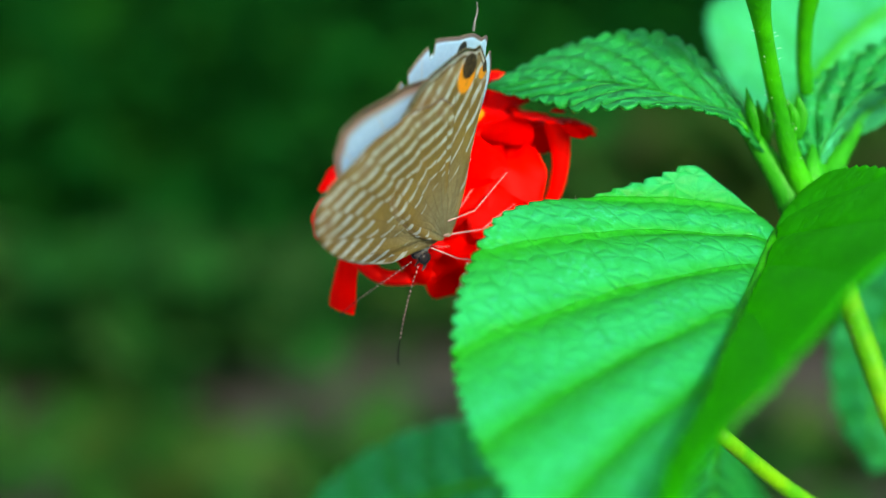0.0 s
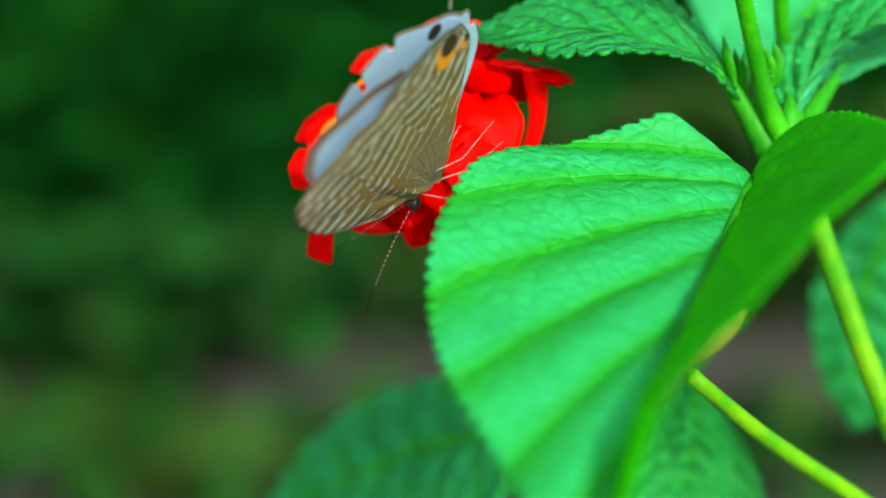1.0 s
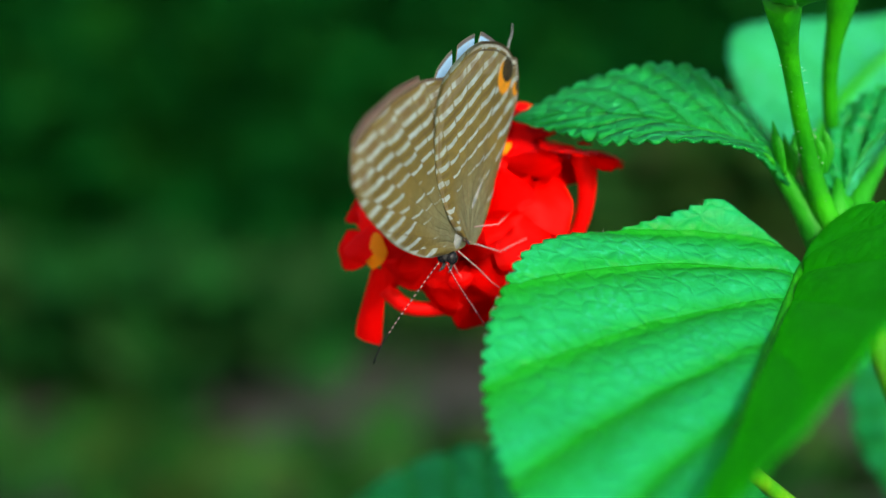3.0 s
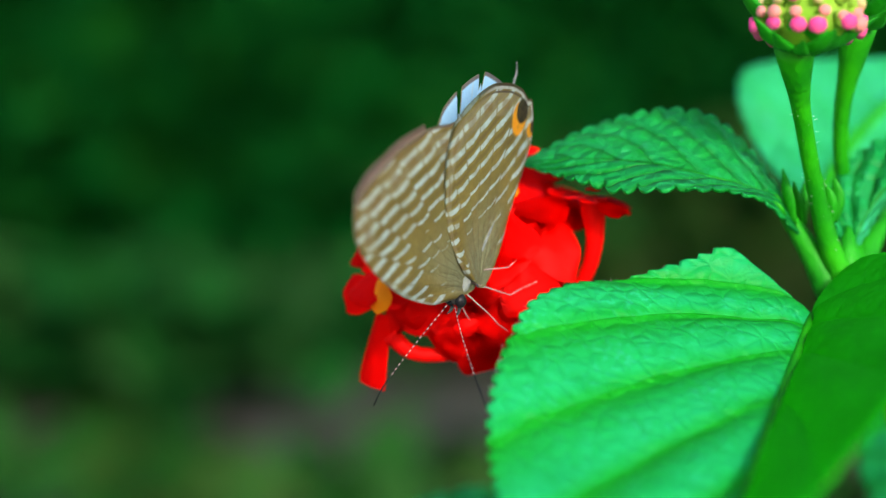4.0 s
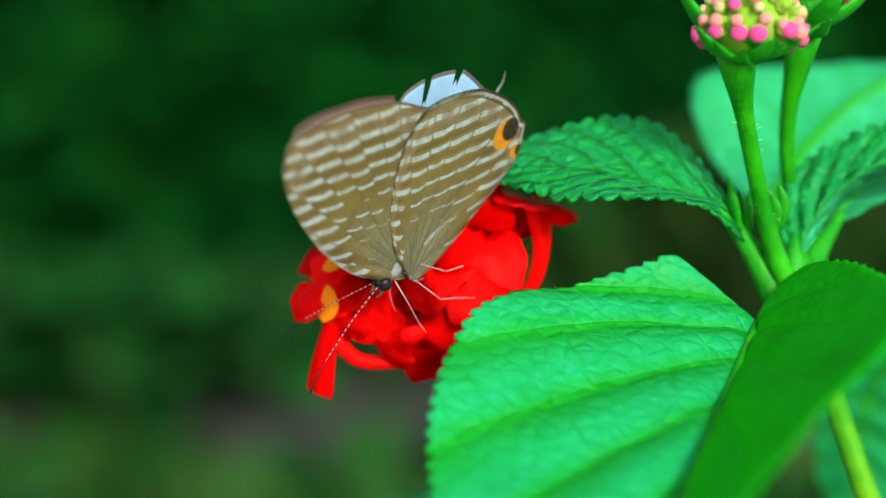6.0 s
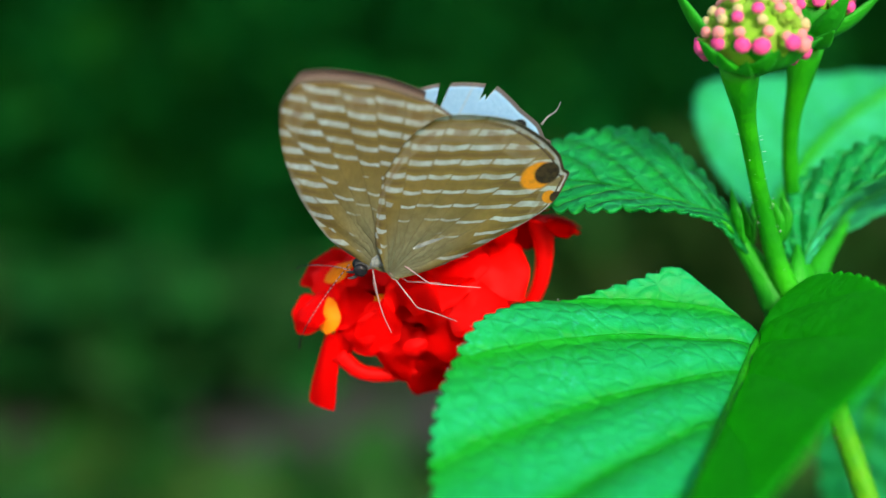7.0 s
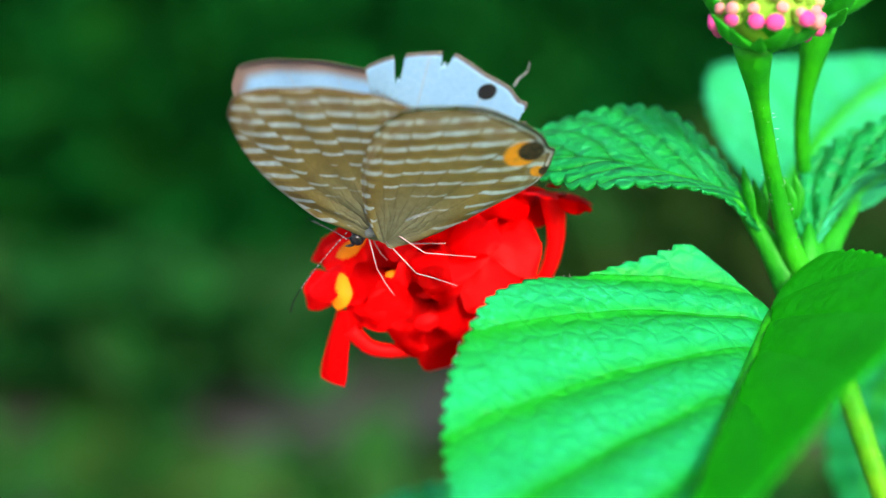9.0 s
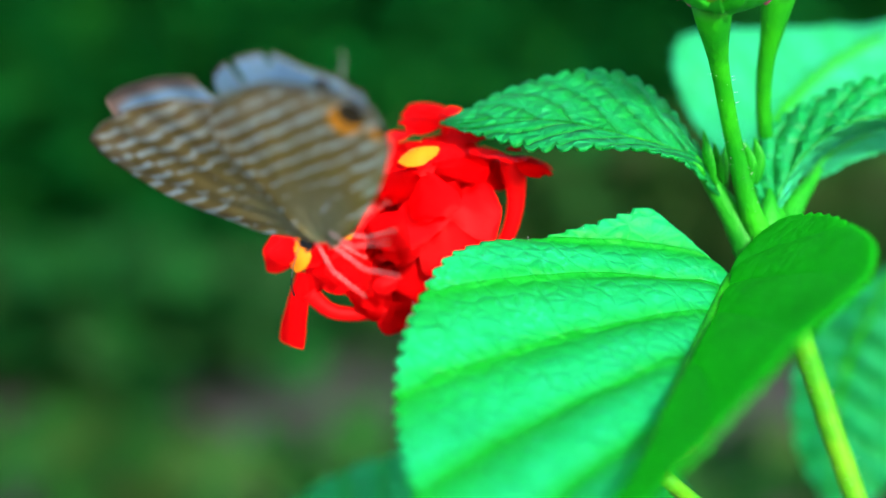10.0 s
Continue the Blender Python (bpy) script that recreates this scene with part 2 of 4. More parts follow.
# Underside green, brightened so the glow of light through it is in the colour.
LEAF_BACKLIT = leaf_material("leaf_underside_backlit", (0.010, 0.74, 0.030), (0.012, 0.78, 0.040), 6, 0.8, 0.85, 0.5, grain=0.3)
def far_leaf_material(name, shades):
    n = Nodes(name)
    pick = n.add("ShaderNodeNewGeometry").outputs["Random Per Island"]
    col = shades[0]
    for k, c in enumerate(shades[1:]):
        col = n.mix(n.step(pick, (k + 0.6) / len(shades), (k + 1.4) / len(shades)), col, c)
    col = n.mix(n.math("MULTIPLY", n.noise(0.05, 3), 0.5), col, (0.006, 0.03, 0.008))
    return n.finish(col, 0.8, 0.02, 0.2, col)


# Deep shade on the far shrub is put into this dark green.
LEAF_FAR = far_leaf_material("leaf_far_shaded", [(0.0005, 0.082, 0.010), (0.0005, 0.092, 0.012), (0.0005, 0.105, 0.012), (0.004, 0.095, 0.008), (0.005, 0.082, 0.009)])
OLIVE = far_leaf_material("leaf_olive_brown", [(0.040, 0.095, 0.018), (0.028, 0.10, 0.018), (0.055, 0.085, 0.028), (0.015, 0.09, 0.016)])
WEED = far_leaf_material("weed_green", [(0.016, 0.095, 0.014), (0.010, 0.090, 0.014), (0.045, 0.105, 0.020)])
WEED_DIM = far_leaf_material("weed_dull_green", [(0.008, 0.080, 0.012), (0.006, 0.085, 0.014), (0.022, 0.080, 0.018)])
STEM = stem_material("stem_green", (0.002, 0.24, 0.004), (0.016, 0.40, 0.004))
STEM_YELLOW = stem_material("stem_yellow_green", (0.03, 0.32, 0.006), (0.13, 0.44, 0.006))
BRACT = stem_material("bract_green", (0.002, 0.24, 0.006), (0.014, 0.38, 0.012))
RED = petal_material("petal_red", (0.96, 0.002, 0.002), (0.90, 0.002, 0.002), 0.3)
RED_TUBE = petal_material("tube_red", (0.90, 0.003, 0.003), (0.78, 0.003, 0.002))
ORANGE = petal_material("throat_orange", (0.95, 0.29, 0.008), (0.9, 0.15, 0.005))
PINK = petal_material("bud_pink", (0.94, 0.08, 0.34), (0.94, 0.22, 0.38))
BLUSH = petal_material("bud_blush", (0.86, 0.30, 0.30), (0.80, 0.42, 0.28))
LIME = petal_material("bud_lime", (0.22, 0.50, 0.03), (0.40, 0.56, 0.10))
CREAM = petal_material("bud_cream", (0.62, 0.50, 0.24), (0.55, 0.56, 0.22))
HAIR = plain_material("white_hair", (0.72, 0.76, 0.72), 0.6, 0.0006, 0.85, 0.00003)
LEG = plain_material("white_leg", (0.44, 0.30, 0.30), 0.6, 0.0005, 0.8, 0.00003)
FUR = plain_material("grey_fur", (0.24, 0.27, 0.26), 0.8, 0.0004, 0.6, 0.0001)
DARK_FUR = plain_material("dark_fur", (0.05, 0.05, 0.05), 0.8, 0.0004, 0.6, 0.0001)
BLACK = plain_material("black_eye", (0.012, 0.012, 0.014), 0.25, 0.0005, 0.7, 0.00003)
# Pale colour of the unseen slab that bounces light upward.
BOUNCE_PALE = plain_material("bounce_pale", (0.30, 0.29, 0.27), 0.9, 0.2, 0.85, 0.002)
def soil_material(name):
    n = Nodes(name)
    col = n.mix(n.step(n.noise(0.5, 3), 0.4, 0.6), (0.075, 0.068, 0.058), (0.075, 0.065, 0.048))
    col = n.mix(n.step(n.noise(0.06, 4), 0.45, 0.7), col, (0.026, 0.034, 0.016))
    n.bump(n.noise(0.02, 4), 0.004, 0.8)
    return n.finish(col, 0.95, 0.2)


SOIL = soil_material("grey_soil")


# ---- building ----
def v(p):
    return Vector(p) * MM


def spline(points, n):
    """n + 1 points on a smooth curve through the given ones, even in length."""
    pts = [Vector(p) for p in points]
    ext = [pts[0] * 2 - pts[1], *pts, pts[-1] * 2 - pts[-2]]
    fine = []
    for i in range(1, len(ext) - 2):
        a, b, c, d = ext[i - 1:i + 3]
        for k in range(12):
            t = k / 12
            fine.append(0.5 * (2 * b + (c - a) * t + (2 * a - 5 * b + 4 * c - d) * t * t + (3 * b - a - 3 * c + d) * t ** 3))
    fine.append(pts[-1])
    length = [0.0]
    for a, b in zip(fine, fine[1:]):
        length.append(length[-1] + (b - a).length)
    out, j = [], 0
    for i in range(n + 1):
        want = length[-1] * i / n
        while j < len(fine) - 2 and length[j + 1] < want:
            j += 1
        seg = length[j + 1] - length[j] or 1
        out.append(fine[j].lerp(fine[j + 1], min(1, (want - length[j]) / seg)))
    return out


def thing(name, base, label, category, group="", kind=""):
    ob = new(name)
    ob.location = base
    ob.empty_display_size = 0.003
    return tagged(ob, label, category, group, kind)


def link(name, mesh, parent=None, label="", m=None):
    ob = new(name, mesh)
    if parent:
        ob.parent = parent
        if m is None and parent.type == "EMPTY":
            ob.matrix_parent_inverse = Matrix.Translation(-parent.location)
    if m is not None:
        ob.matrix_basis = m
    return tagged(ob, label) if label else ob


def to_mesh(name, bm, *materials):
    me = bpy.data.meshes.new(name)
    bm.to_mesh(me)
    bm.free()
    for m in materials:
        me.materials.append(m)
    me.polygons.foreach_set("use_smooth", [True] * len(me.polygons))
    return me


def part(name, bm, material, parent=None, label="", m=None):
    return link(name, to_mesh(name, bm, material), parent, label, m)


def add_tube(bm, points, radii, seg=8, steps=None, squash=1.0):
    """A round, tapered, capped tube along a smooth curve (metres)."""
    n = steps or 4 * (len(points) - 1)
    path = spline(points, n)
    rad = spline([(r, i, 0) for i, r in enumerate(radii)], n) if len(radii) > 1 else [Vector((radii[0], 0, 0))] * (n + 1)
    up = Vector((0.31, 0.2, 0.93))
    rings = []
    for i, p in enumerate(path):
        d = (path[min(i + 1, n)] - path[max(i - 1, 0)]).normalized()
        side = d.cross(up).normalized()
        up = side.cross(d)
        rings.append([bm.verts.new(p + rad[i].x * (math.cos(a) * side + math.sin(a) * squash * up))
                      for a in (2 * math.pi * k / seg for k in range(seg))])
    for a, b in zip(rings, rings[1:]):
        for k in range(seg):
            bm.faces.new((a[k], a[(k + 1) % seg], b[(k + 1) % seg], b[k]))
    bm.faces.new(rings[0][::-1])
    bm.faces.new(rings[-1])
    return bm


def add_ball(bm, centre, size, seg=10, rows=7):
    """An egg of half-axes size."""
    c = Vector(centre)
    rings = []
    for i in range(1, rows):
        a = math.pi * i / rows
        rings.append([bm.verts.new(c + Vector((size[0] * math.sin(a) * math.cos(b), size[1] * math.sin(a) * math.sin(b), size[2] * math.cos(a))))
                      for b in (2 * math.pi * k / seg for k in range(seg))])
    top, low = bm.verts.new(c + Vector((0, 0, size[2]))), bm.verts.new(c - Vector((0, 0, size[2])))
    for k in range(seg):
        bm.faces.new((top, rings[0][k], rings[0][(k + 1) % seg]))
        bm.faces.new((low, rings[-1][(k + 1) % seg], rings[-1][k]))
    for a, b in zip(rings, rings[1:]):
        for k in range(seg):
            bm.faces.new((a[k], b[k], b[(k + 1) % seg], a[(k + 1) % seg]))
    return bm


def smooth01(x):
    x = min(1, max(0, x))
    return x * x * (3 - 2 * x)


def bent(fine, n, power):
    """Samples a fine curve again, closer at its start (power above 1) or at its end."""
    out = []
    for i in range(n + 1):
        x = (i / n) ** power * (len(fine) - 1)
        k = min(int(x), len(fine) - 2)
        out.append(fine[k].lerp(fine[k + 1], x - k))
    return out


def add_leaf(bm, mid, left, right, ns=96, nu=16, veins=9, lean=1.6, quilt=0.5, teeth=26, tooth=0.035, cup=0.0, pucker=0.12, seed=0, sweep=(1.0, 1.0), below=False):
    """A blade between two margins and a midrib (millimetres): bulges between its side veins, scalloped rim, fine puckers."""
    uvl = bm.loops.layers.uv.verify()
    M = bent(spline(mid, 4 * ns), ns, sweep[0])
    sides = bent(spline(left, 4 * ns), ns, sweep[1]), bent(spline(right, 4 * ns), ns, sweep[1])
    grid = []
    for i in range(ns + 1):
        s = i / ns
        row = []
        tan = (M[min(i + 1, ns)] - M[max(i - 1, 0)]).normalized()
        for j in range(-nu, nu + 1):
            u = abs(j) / nu
            E = sides[0][i] if j < 0 else sides[1][i]
            arm = E - M[i]
            nrm = tan.cross(arm) if j > 0 else arm.cross(tan)
            if j == 0:
                nrm = (sides[0][i] - M[i]).cross(tan) + tan.cross(sides[1][i] - M[i])
            nrm = nrm.normalized() if nrm.length > 1e-6 else Vector((0, -1, 0))
            width = arm.length
            rim = s ** sweep[1]
            scallop = tooth * (abs(math.sin(math.pi * teeth * rim)) ** 0.7 - 0.6) * smooth01((u - 0.72) / 0.28) * min(1, width / 3)
            p = M[i] + arm * u + arm.normalized() * scallop
            ph = veins * s - lean * u
            bulge = abs(math.sin(math.pi * ph)) ** 0.7 * min(1, u * 5) * (1 - 0.55 * u) - 0.25 * math.exp(-(u / 0.05) ** 2)
            fade = min(1, width / 4)
            p += nrm * fade * (quilt * bulge + cup * 4 * u * (1 - u))
            p += nrm * fade * pucker * noise.noise(p * 0.9 + Vector((seed * 7.1, 0, 0)))
            p += nrm * fade * pucker * 2.2 * noise.noise(p * 0.22 + Vector((0, seed * 3.7, 0)))
            row.append((bm.verts.new(p * MM), (s, 0.5 + 0.5 * j / nu)))
        grid.append(row)
    for i in range(ns):
        for j in range(2 * nu):
            quad = (grid[i][j], grid[i][j + 1], grid[i + 1][j + 1], grid[i + 1][j])
            f = bm.faces.new([q[0] for q in quad])
            f.material_index = int(below and j >= nu)
            for lp, q in zip(f.loops, quad):
                lp[uvl].uv = q[1]
    return bm


def leaf_mesh(name, material, under=None, **k):
    bm = bmesh.new()
    bm.loops.layers.uv.new("leaf")
    add_leaf(bm, **k)
    return to_mesh(name, bm, material, under or LEAF_PALE)


def leaf(parent, label, material, thick=0.22, rib=0.5, rib_material=None, **k):
    """A blade with a raised midrib of its own below it."""
    ob = link("leaf", leaf_mesh("leaf", material, **k), parent, label)
    mod = ob.modifiers.new("thickness", "SOLIDIFY")
    mod.thickness, mod.offset = thick * MM, 0.0
    if rib:
        pts = [v(p) for p in k["mid"]]
        part("midrib", add_tube(bmesh.new(), pts, [rib * MM, rib * 0.7 * MM, rib * 0.12 * MM], 6, 24), rib_material or STEM, ob)
    return ob


# ---- ground and far growth ----
GROUND = -0.13
bm = bmesh.new()
n_ = 40
rows_ = []
for i in range(n_ + 1):
    y = 40 * (2 * i / n_ - 1) ** 3
    rows_.append([bm.verts.new(((j / n_ * 2 - 1) ** 3 * 30, y, GROUND + 0.012 * noise.noise(Vector((j * 0.7, i * 0.7, 0))))) for j in range(n_ + 1)])
for a, b in zip(rows_, rows_[1:]):
    for j in range(n_):
        bm.faces.new((a[j], a[j + 1], b[j + 1], b[j]))
ground = part("ground", bm, SOIL, None)
tagged(ground, "bare grey-brown soil under the plants", "ground", kind="structure")
# Unseen pale slab under and behind the camera, added as a light reflector.
bm = bmesh.new()
slab = [[bm.verts.new((-2.5 + 5 * j / 12, -3.0 + 3.3 * k / 8, GROUND + 0.014 + 0.002 * noise.noise(Vector((j, k, 9))))) for j in range(13)] for k in range(9)]
for a, b in zip(slab, slab[1:]):
    for j in range(12):
        bm.faces.new((a[j], a[j + 1], b[j + 1], b[j]))
rim = bmesh.ops.extrude_face_region(bm, geom=bm.faces[:])
bmesh.ops.translate(bm, vec=(0, 0, -0.03), verts=[e for e in rim["geom"] if isinstance(e, bmesh.types.BMVert)])
tagged(part("bounce_slab", bm, BOUNCE_PALE), "unseen pale slab added to bounce light up at the plants", "path", kind="structure")


def foliage(name, label, count, box, size, material, seed, droop=0.3):
    """Loose far leaves of a shrub, joined."""
    rng, stray = random.Random(seed), random.Random(seed + 100)
    (x0, x1), (y0, y1), (z0, z1) = box
    bm = bmesh.new()
    bm.loops.layers.uv.new("leaf")
    for k in range(count):
        c = Vector([rng.uniform(a, b) for a, b in box])
        c.x += stray.gauss(0, 0.07) * (x1 - x0)
        c.y += (stray.gauss(0, 0.05) + 0.16 * noise.noise(Vector((c.x * 2.6, seed, 0)))) * (y1 - y0)
        c.z = z0 + (c.z - z0) * (0.94 + 0.3 * noise.noise(Vector((c.x * 2.2, c.y * 2.2, seed))))
        c *= 1000
        L = rng.uniform(*size) * 1000
        yaw, tilt, roll = rng.uniform(0, 6.28), rng.uniform(-0.9, 0.5) - droop, rng.uniform(-0.8, 0.8)
        m = Matrix.Translation(c) @ Euler((roll, tilt, yaw)).to_matrix().to_4x4()
        w = L * rng.uniform(0.28, 0.36)

        def at(x, y, z):
            return m @ Vector((x, y, z))

        mid = [at(0, 0, 0), at(L * .35, 0, L * .05), at(L * .7, 0, L * .03), at(L, 0, -L * .08)]
        lf = [at(0, 0, 0), at(L * .2, w * .9, L * .04), at(L * .5, w, L * .05), at(L * .8, w * .5, 0), at(L, 0, -L * .08)]
        rt = [at(0, 0, 0), at(L * .2, -w * .9, L * .04), at(L * .5, -w, L * .05), at(L * .8, -w * .5, 0), at(L, 0, -L * .08)]
        add_leaf(bm, mid, lf, rt, 9, 2, 6, 1.2, L * 0.015, 7, L * 0.01, 0, L * 0.01, k)
    ob = link(name, to_mesh(name, bm, material))
    return tagged(ob, label, "shrub", kind="stuff")


foliage("shrub", "shrub leaves, dark green with the shade in the colour", 4200, ((-1.3, 1.3), (2.3, 3.0), (-0.13, 1.0)), (0.055, 0.11), LEAF_FAR, 11)
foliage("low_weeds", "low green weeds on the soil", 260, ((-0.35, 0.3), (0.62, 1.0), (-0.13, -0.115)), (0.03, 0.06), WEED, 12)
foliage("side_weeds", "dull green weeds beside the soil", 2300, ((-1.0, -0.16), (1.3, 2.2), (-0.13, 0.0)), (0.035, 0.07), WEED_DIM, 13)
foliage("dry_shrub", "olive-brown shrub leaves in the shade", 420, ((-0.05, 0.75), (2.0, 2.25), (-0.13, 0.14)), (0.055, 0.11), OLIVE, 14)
# Plain wall added to close gaps behind the shrub, in the same shaded green.
bm = bmesh.new()
wall = [[bm.verts.new((-8 + 16 * j / 30, 3.45 + 0.1 * noise.noise(Vector((j * 0.9, k * 1.1, 3))), GROUND - 0.02 + 2.2 * k / 8)) for j in range(31)] for k in range(9)]
for a, b in zip(wall, wall[1:]):
    for j in range(30):
        bm.faces.new((a[j], a[j + 1], b[j + 1], b[j]))
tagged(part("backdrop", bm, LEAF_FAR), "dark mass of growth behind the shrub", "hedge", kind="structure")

# ---- the plant in front ----
plant = thing("lantana_plant", v((18, 2, 0)) * 1 + Vector((0, 0, GROUND - 0.0)), "green flowering plant with rough toothed leaves on square stems", "plant")

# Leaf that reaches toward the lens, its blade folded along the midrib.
# The right half shows its underside, with backlight painted into its green.
leaf(plant, "large quilted green leaf with a scalloped rim", LEAF_FRONT, rib=0.4, ns=200, nu=44, veins=6, lean=0.8, quilt=0.6, teeth=48, tooth=0.7, pucker=0.05, seed=1, sweep=(1.9, 0.66), below=True, under=LEAF_BACKLIT,
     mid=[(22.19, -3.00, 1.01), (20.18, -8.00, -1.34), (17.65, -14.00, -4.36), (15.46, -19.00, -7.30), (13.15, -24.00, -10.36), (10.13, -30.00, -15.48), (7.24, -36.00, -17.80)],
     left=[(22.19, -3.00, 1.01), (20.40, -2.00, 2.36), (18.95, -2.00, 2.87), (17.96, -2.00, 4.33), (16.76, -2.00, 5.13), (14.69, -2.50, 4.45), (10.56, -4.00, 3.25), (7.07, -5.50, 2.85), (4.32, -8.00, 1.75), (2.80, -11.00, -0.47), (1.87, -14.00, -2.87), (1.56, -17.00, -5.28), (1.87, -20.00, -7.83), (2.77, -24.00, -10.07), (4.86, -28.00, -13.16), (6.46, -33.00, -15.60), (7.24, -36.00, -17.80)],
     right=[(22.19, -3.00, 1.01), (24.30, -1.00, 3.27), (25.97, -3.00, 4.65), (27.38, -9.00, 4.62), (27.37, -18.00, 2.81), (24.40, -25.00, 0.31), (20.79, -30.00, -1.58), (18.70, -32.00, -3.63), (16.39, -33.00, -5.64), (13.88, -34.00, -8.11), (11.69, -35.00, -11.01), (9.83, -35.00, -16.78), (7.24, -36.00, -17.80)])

bm = bmesh.new()
rng = random.Random(17)
rim_line = spline([v(p) for p in ((20.40, -2.00, 2.36), (18.95, -2.00, 2.87), (17.96, -2.00, 4.33), (16.76, -2.00, 5.13), (14.69, -2.50, 4.45), (10.56, -4.00, 3.25), (7.07, -5.50, 2.85), (4.32, -8.00, 1.75), (2.80, -11.00, -0.47), (1.87, -14.00, -2.87))], 300)
for k in range(420):
    p = rim_line[rng.randrange(301)] + Vector((rng.uniform(-.2, .3), rng.uniform(-.1, .6), rng.uniform(-.6, .05))) * MM
    d = Vector((rng.uniform(-.8, .4), rng.uniform(-.5, .5), rng.uniform(0.3, 1))).normalized()
    add_tube(bm, [p, p + d * rng.uniform(0.2, 0.42) * MM], [0.016 * MM, 0.005 * MM], 3, 1)
tagged(part("leaf_hairs", bm, HAIR, plant), kind="stuff")

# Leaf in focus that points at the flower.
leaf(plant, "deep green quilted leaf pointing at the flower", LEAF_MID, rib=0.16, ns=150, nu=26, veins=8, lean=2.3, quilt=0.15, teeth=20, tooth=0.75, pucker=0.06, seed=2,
     mid=[(22.50, 0.60, 6.00), (21.45, 0.30, 7.50), (20.41, 0.00, 8.74), (17.67, -2.00, 9.42), (14.33, -2.50, 10.17), (10.76, -2.00, 10.76), (7.23, -0.50, 11.03), (3.76, 1.50, 10.82)],
     left=[(22.50, 0.60, 6.00), (21.75, 0.80, 7.80), (20.90, 0.90, 9.20), (20.04, 1.00, 10.32), (18.90, 2.00, 12.11), (16.90, 2.50, 13.91), (14.32, 3.00, 14.58), (11.65, 3.00, 14.35), (8.99, 3.00, 13.52), (6.29, 2.50, 12.24), (3.76, 1.50, 10.82)],
     right=[(22.50, 0.60, 6.00), (21.20, -0.60, 6.90), (20.00, -1.60, 7.90), (18.59, -3.00, 8.54), (16.11, -5.00, 8.87), (13.86, -6.00, 8.85), (11.46, -5.50, 8.76), (9.49, -4.00, 8.85), (7.82, -2.50, 9.45), (5.78, 0.00, 10.11), (3.76, 1.50, 10.82)])
part("petiole", add_tube(bmesh.new(), [v((20.23, 0.00, 8.82)), v((21.51, 0.50, 7.18)), v((23.03, 1.00, 5.09)), v((24.23, 1.00, 2.58))], [0.3 * MM, 0.6 * MM, 0.85 * MM, 1.0 * MM], 12), BRACT, plant)

# Arched leaf behind the stalk: dark upper half, pale underside.
leaf(plant, "arched leaf with a dark rough top and pale underside", LEAF_MID, rib=0.0, below=True, ns=120, nu=20, veins=8, lean=2.3, quilt=0.22, teeth=22, tooth=0.7, pucker=0.06, seed=3,
     mid=[(25.64, 2.00, 4.60), (26.70, 2.20, 7.40), (28.30, 2.60, 9.50), (30.60, 3.00, 11.20), (33.30, 3.40, 12.00), (37.40, 4.00, 11.60), (41.95, 4.00, 9.17)],
     left=[(25.64, 2.00, 4.60), (24.60, 2.40, 7.60), (25.79, 4.50, 10.96), (28.70, 5.50, 13.08), (31.04, 5.50, 14.15), (33.64, 5.00, 14.85), (38.34, 5.00, 14.16), (41.95, 4.00, 9.17)],
     right=[(25.64, 2.00, 4.60), (27.36, 3.00, 7.00), (29.27, 5.00, 9.30), (32.26, 7.00, 10.88), (35.03, 7.00, 11.49), (39.02, 7.00, 10.31), (41.95, 4.00, 9.17)])
leaf(plant, "pale green leaf seen from below", LEAF_PALE, rib=0.3, ns=60, nu=12, veins=8, lean=1.3, quilt=0.3, teeth=18, tooth=0.5, pucker=0.1, seed=9,
     mid=[(28.90, 6.00, 7.73), (30.47, 9.00, 8.95), (32.24, 10.00, 10.29), (35.35, 11.00, 11.52), (40.18, 12.00, 11.65)],
     left=[(28.90, 6.00, 7.73), (29.32, 10.00, 8.93), (30.99, 12.00, 11.04), (34.21, 13.00, 12.72), (37.97, 13.00, 13.09), (40.18, 12.00, 11.65)],
     right=[(28.90, 6.00, 7.73), (30.71, 7.00, 8.35), (32.74, 8.00, 9.39), (35.62, 9.00, 10.27), (38.34, 10.00, 10.75), (40.18, 12.00, 11.65)])

# Broad leaf further back.
leaf(plant, "broad pale green leaf behind the flower stalks", LEAF_PALE, rib=0.6, ns=80, nu=16, veins=9, lean=1.4, quilt=0.5, teeth=26, tooth=0.6, pucker=0.15, seed=4,
     mid=[(26.89, 18.00, 8.92), (29.41, 22.00, 12.12), (32.73, 25.00, 15.95), (37.34, 27.00, 19.42), (43.20, 28.00, 21.97), (48.84, 28.00, 22.57)],
     left=[(26.89, 18.00, 8.92), (24.94, 22.00, 11.58), (23.64, 26.00, 14.89), (22.87, 28.00, 18.25), (23.89, 30.00, 20.99), (27.30, 31.00, 21.83), (32.58, 31.00, 21.85), (39.29, 31.00, 22.28), (44.74, 30.00, 23.40), (48.84, 28.00, 22.57)],
     right=[(26.89, 18.00, 8.92), (31.01, 19.00, 9.89), (35.89, 21.00, 11.79), (41.79, 23.00, 14.67), (47.28, 26.00, 18.63), (48.84, 28.00, 22.57)])

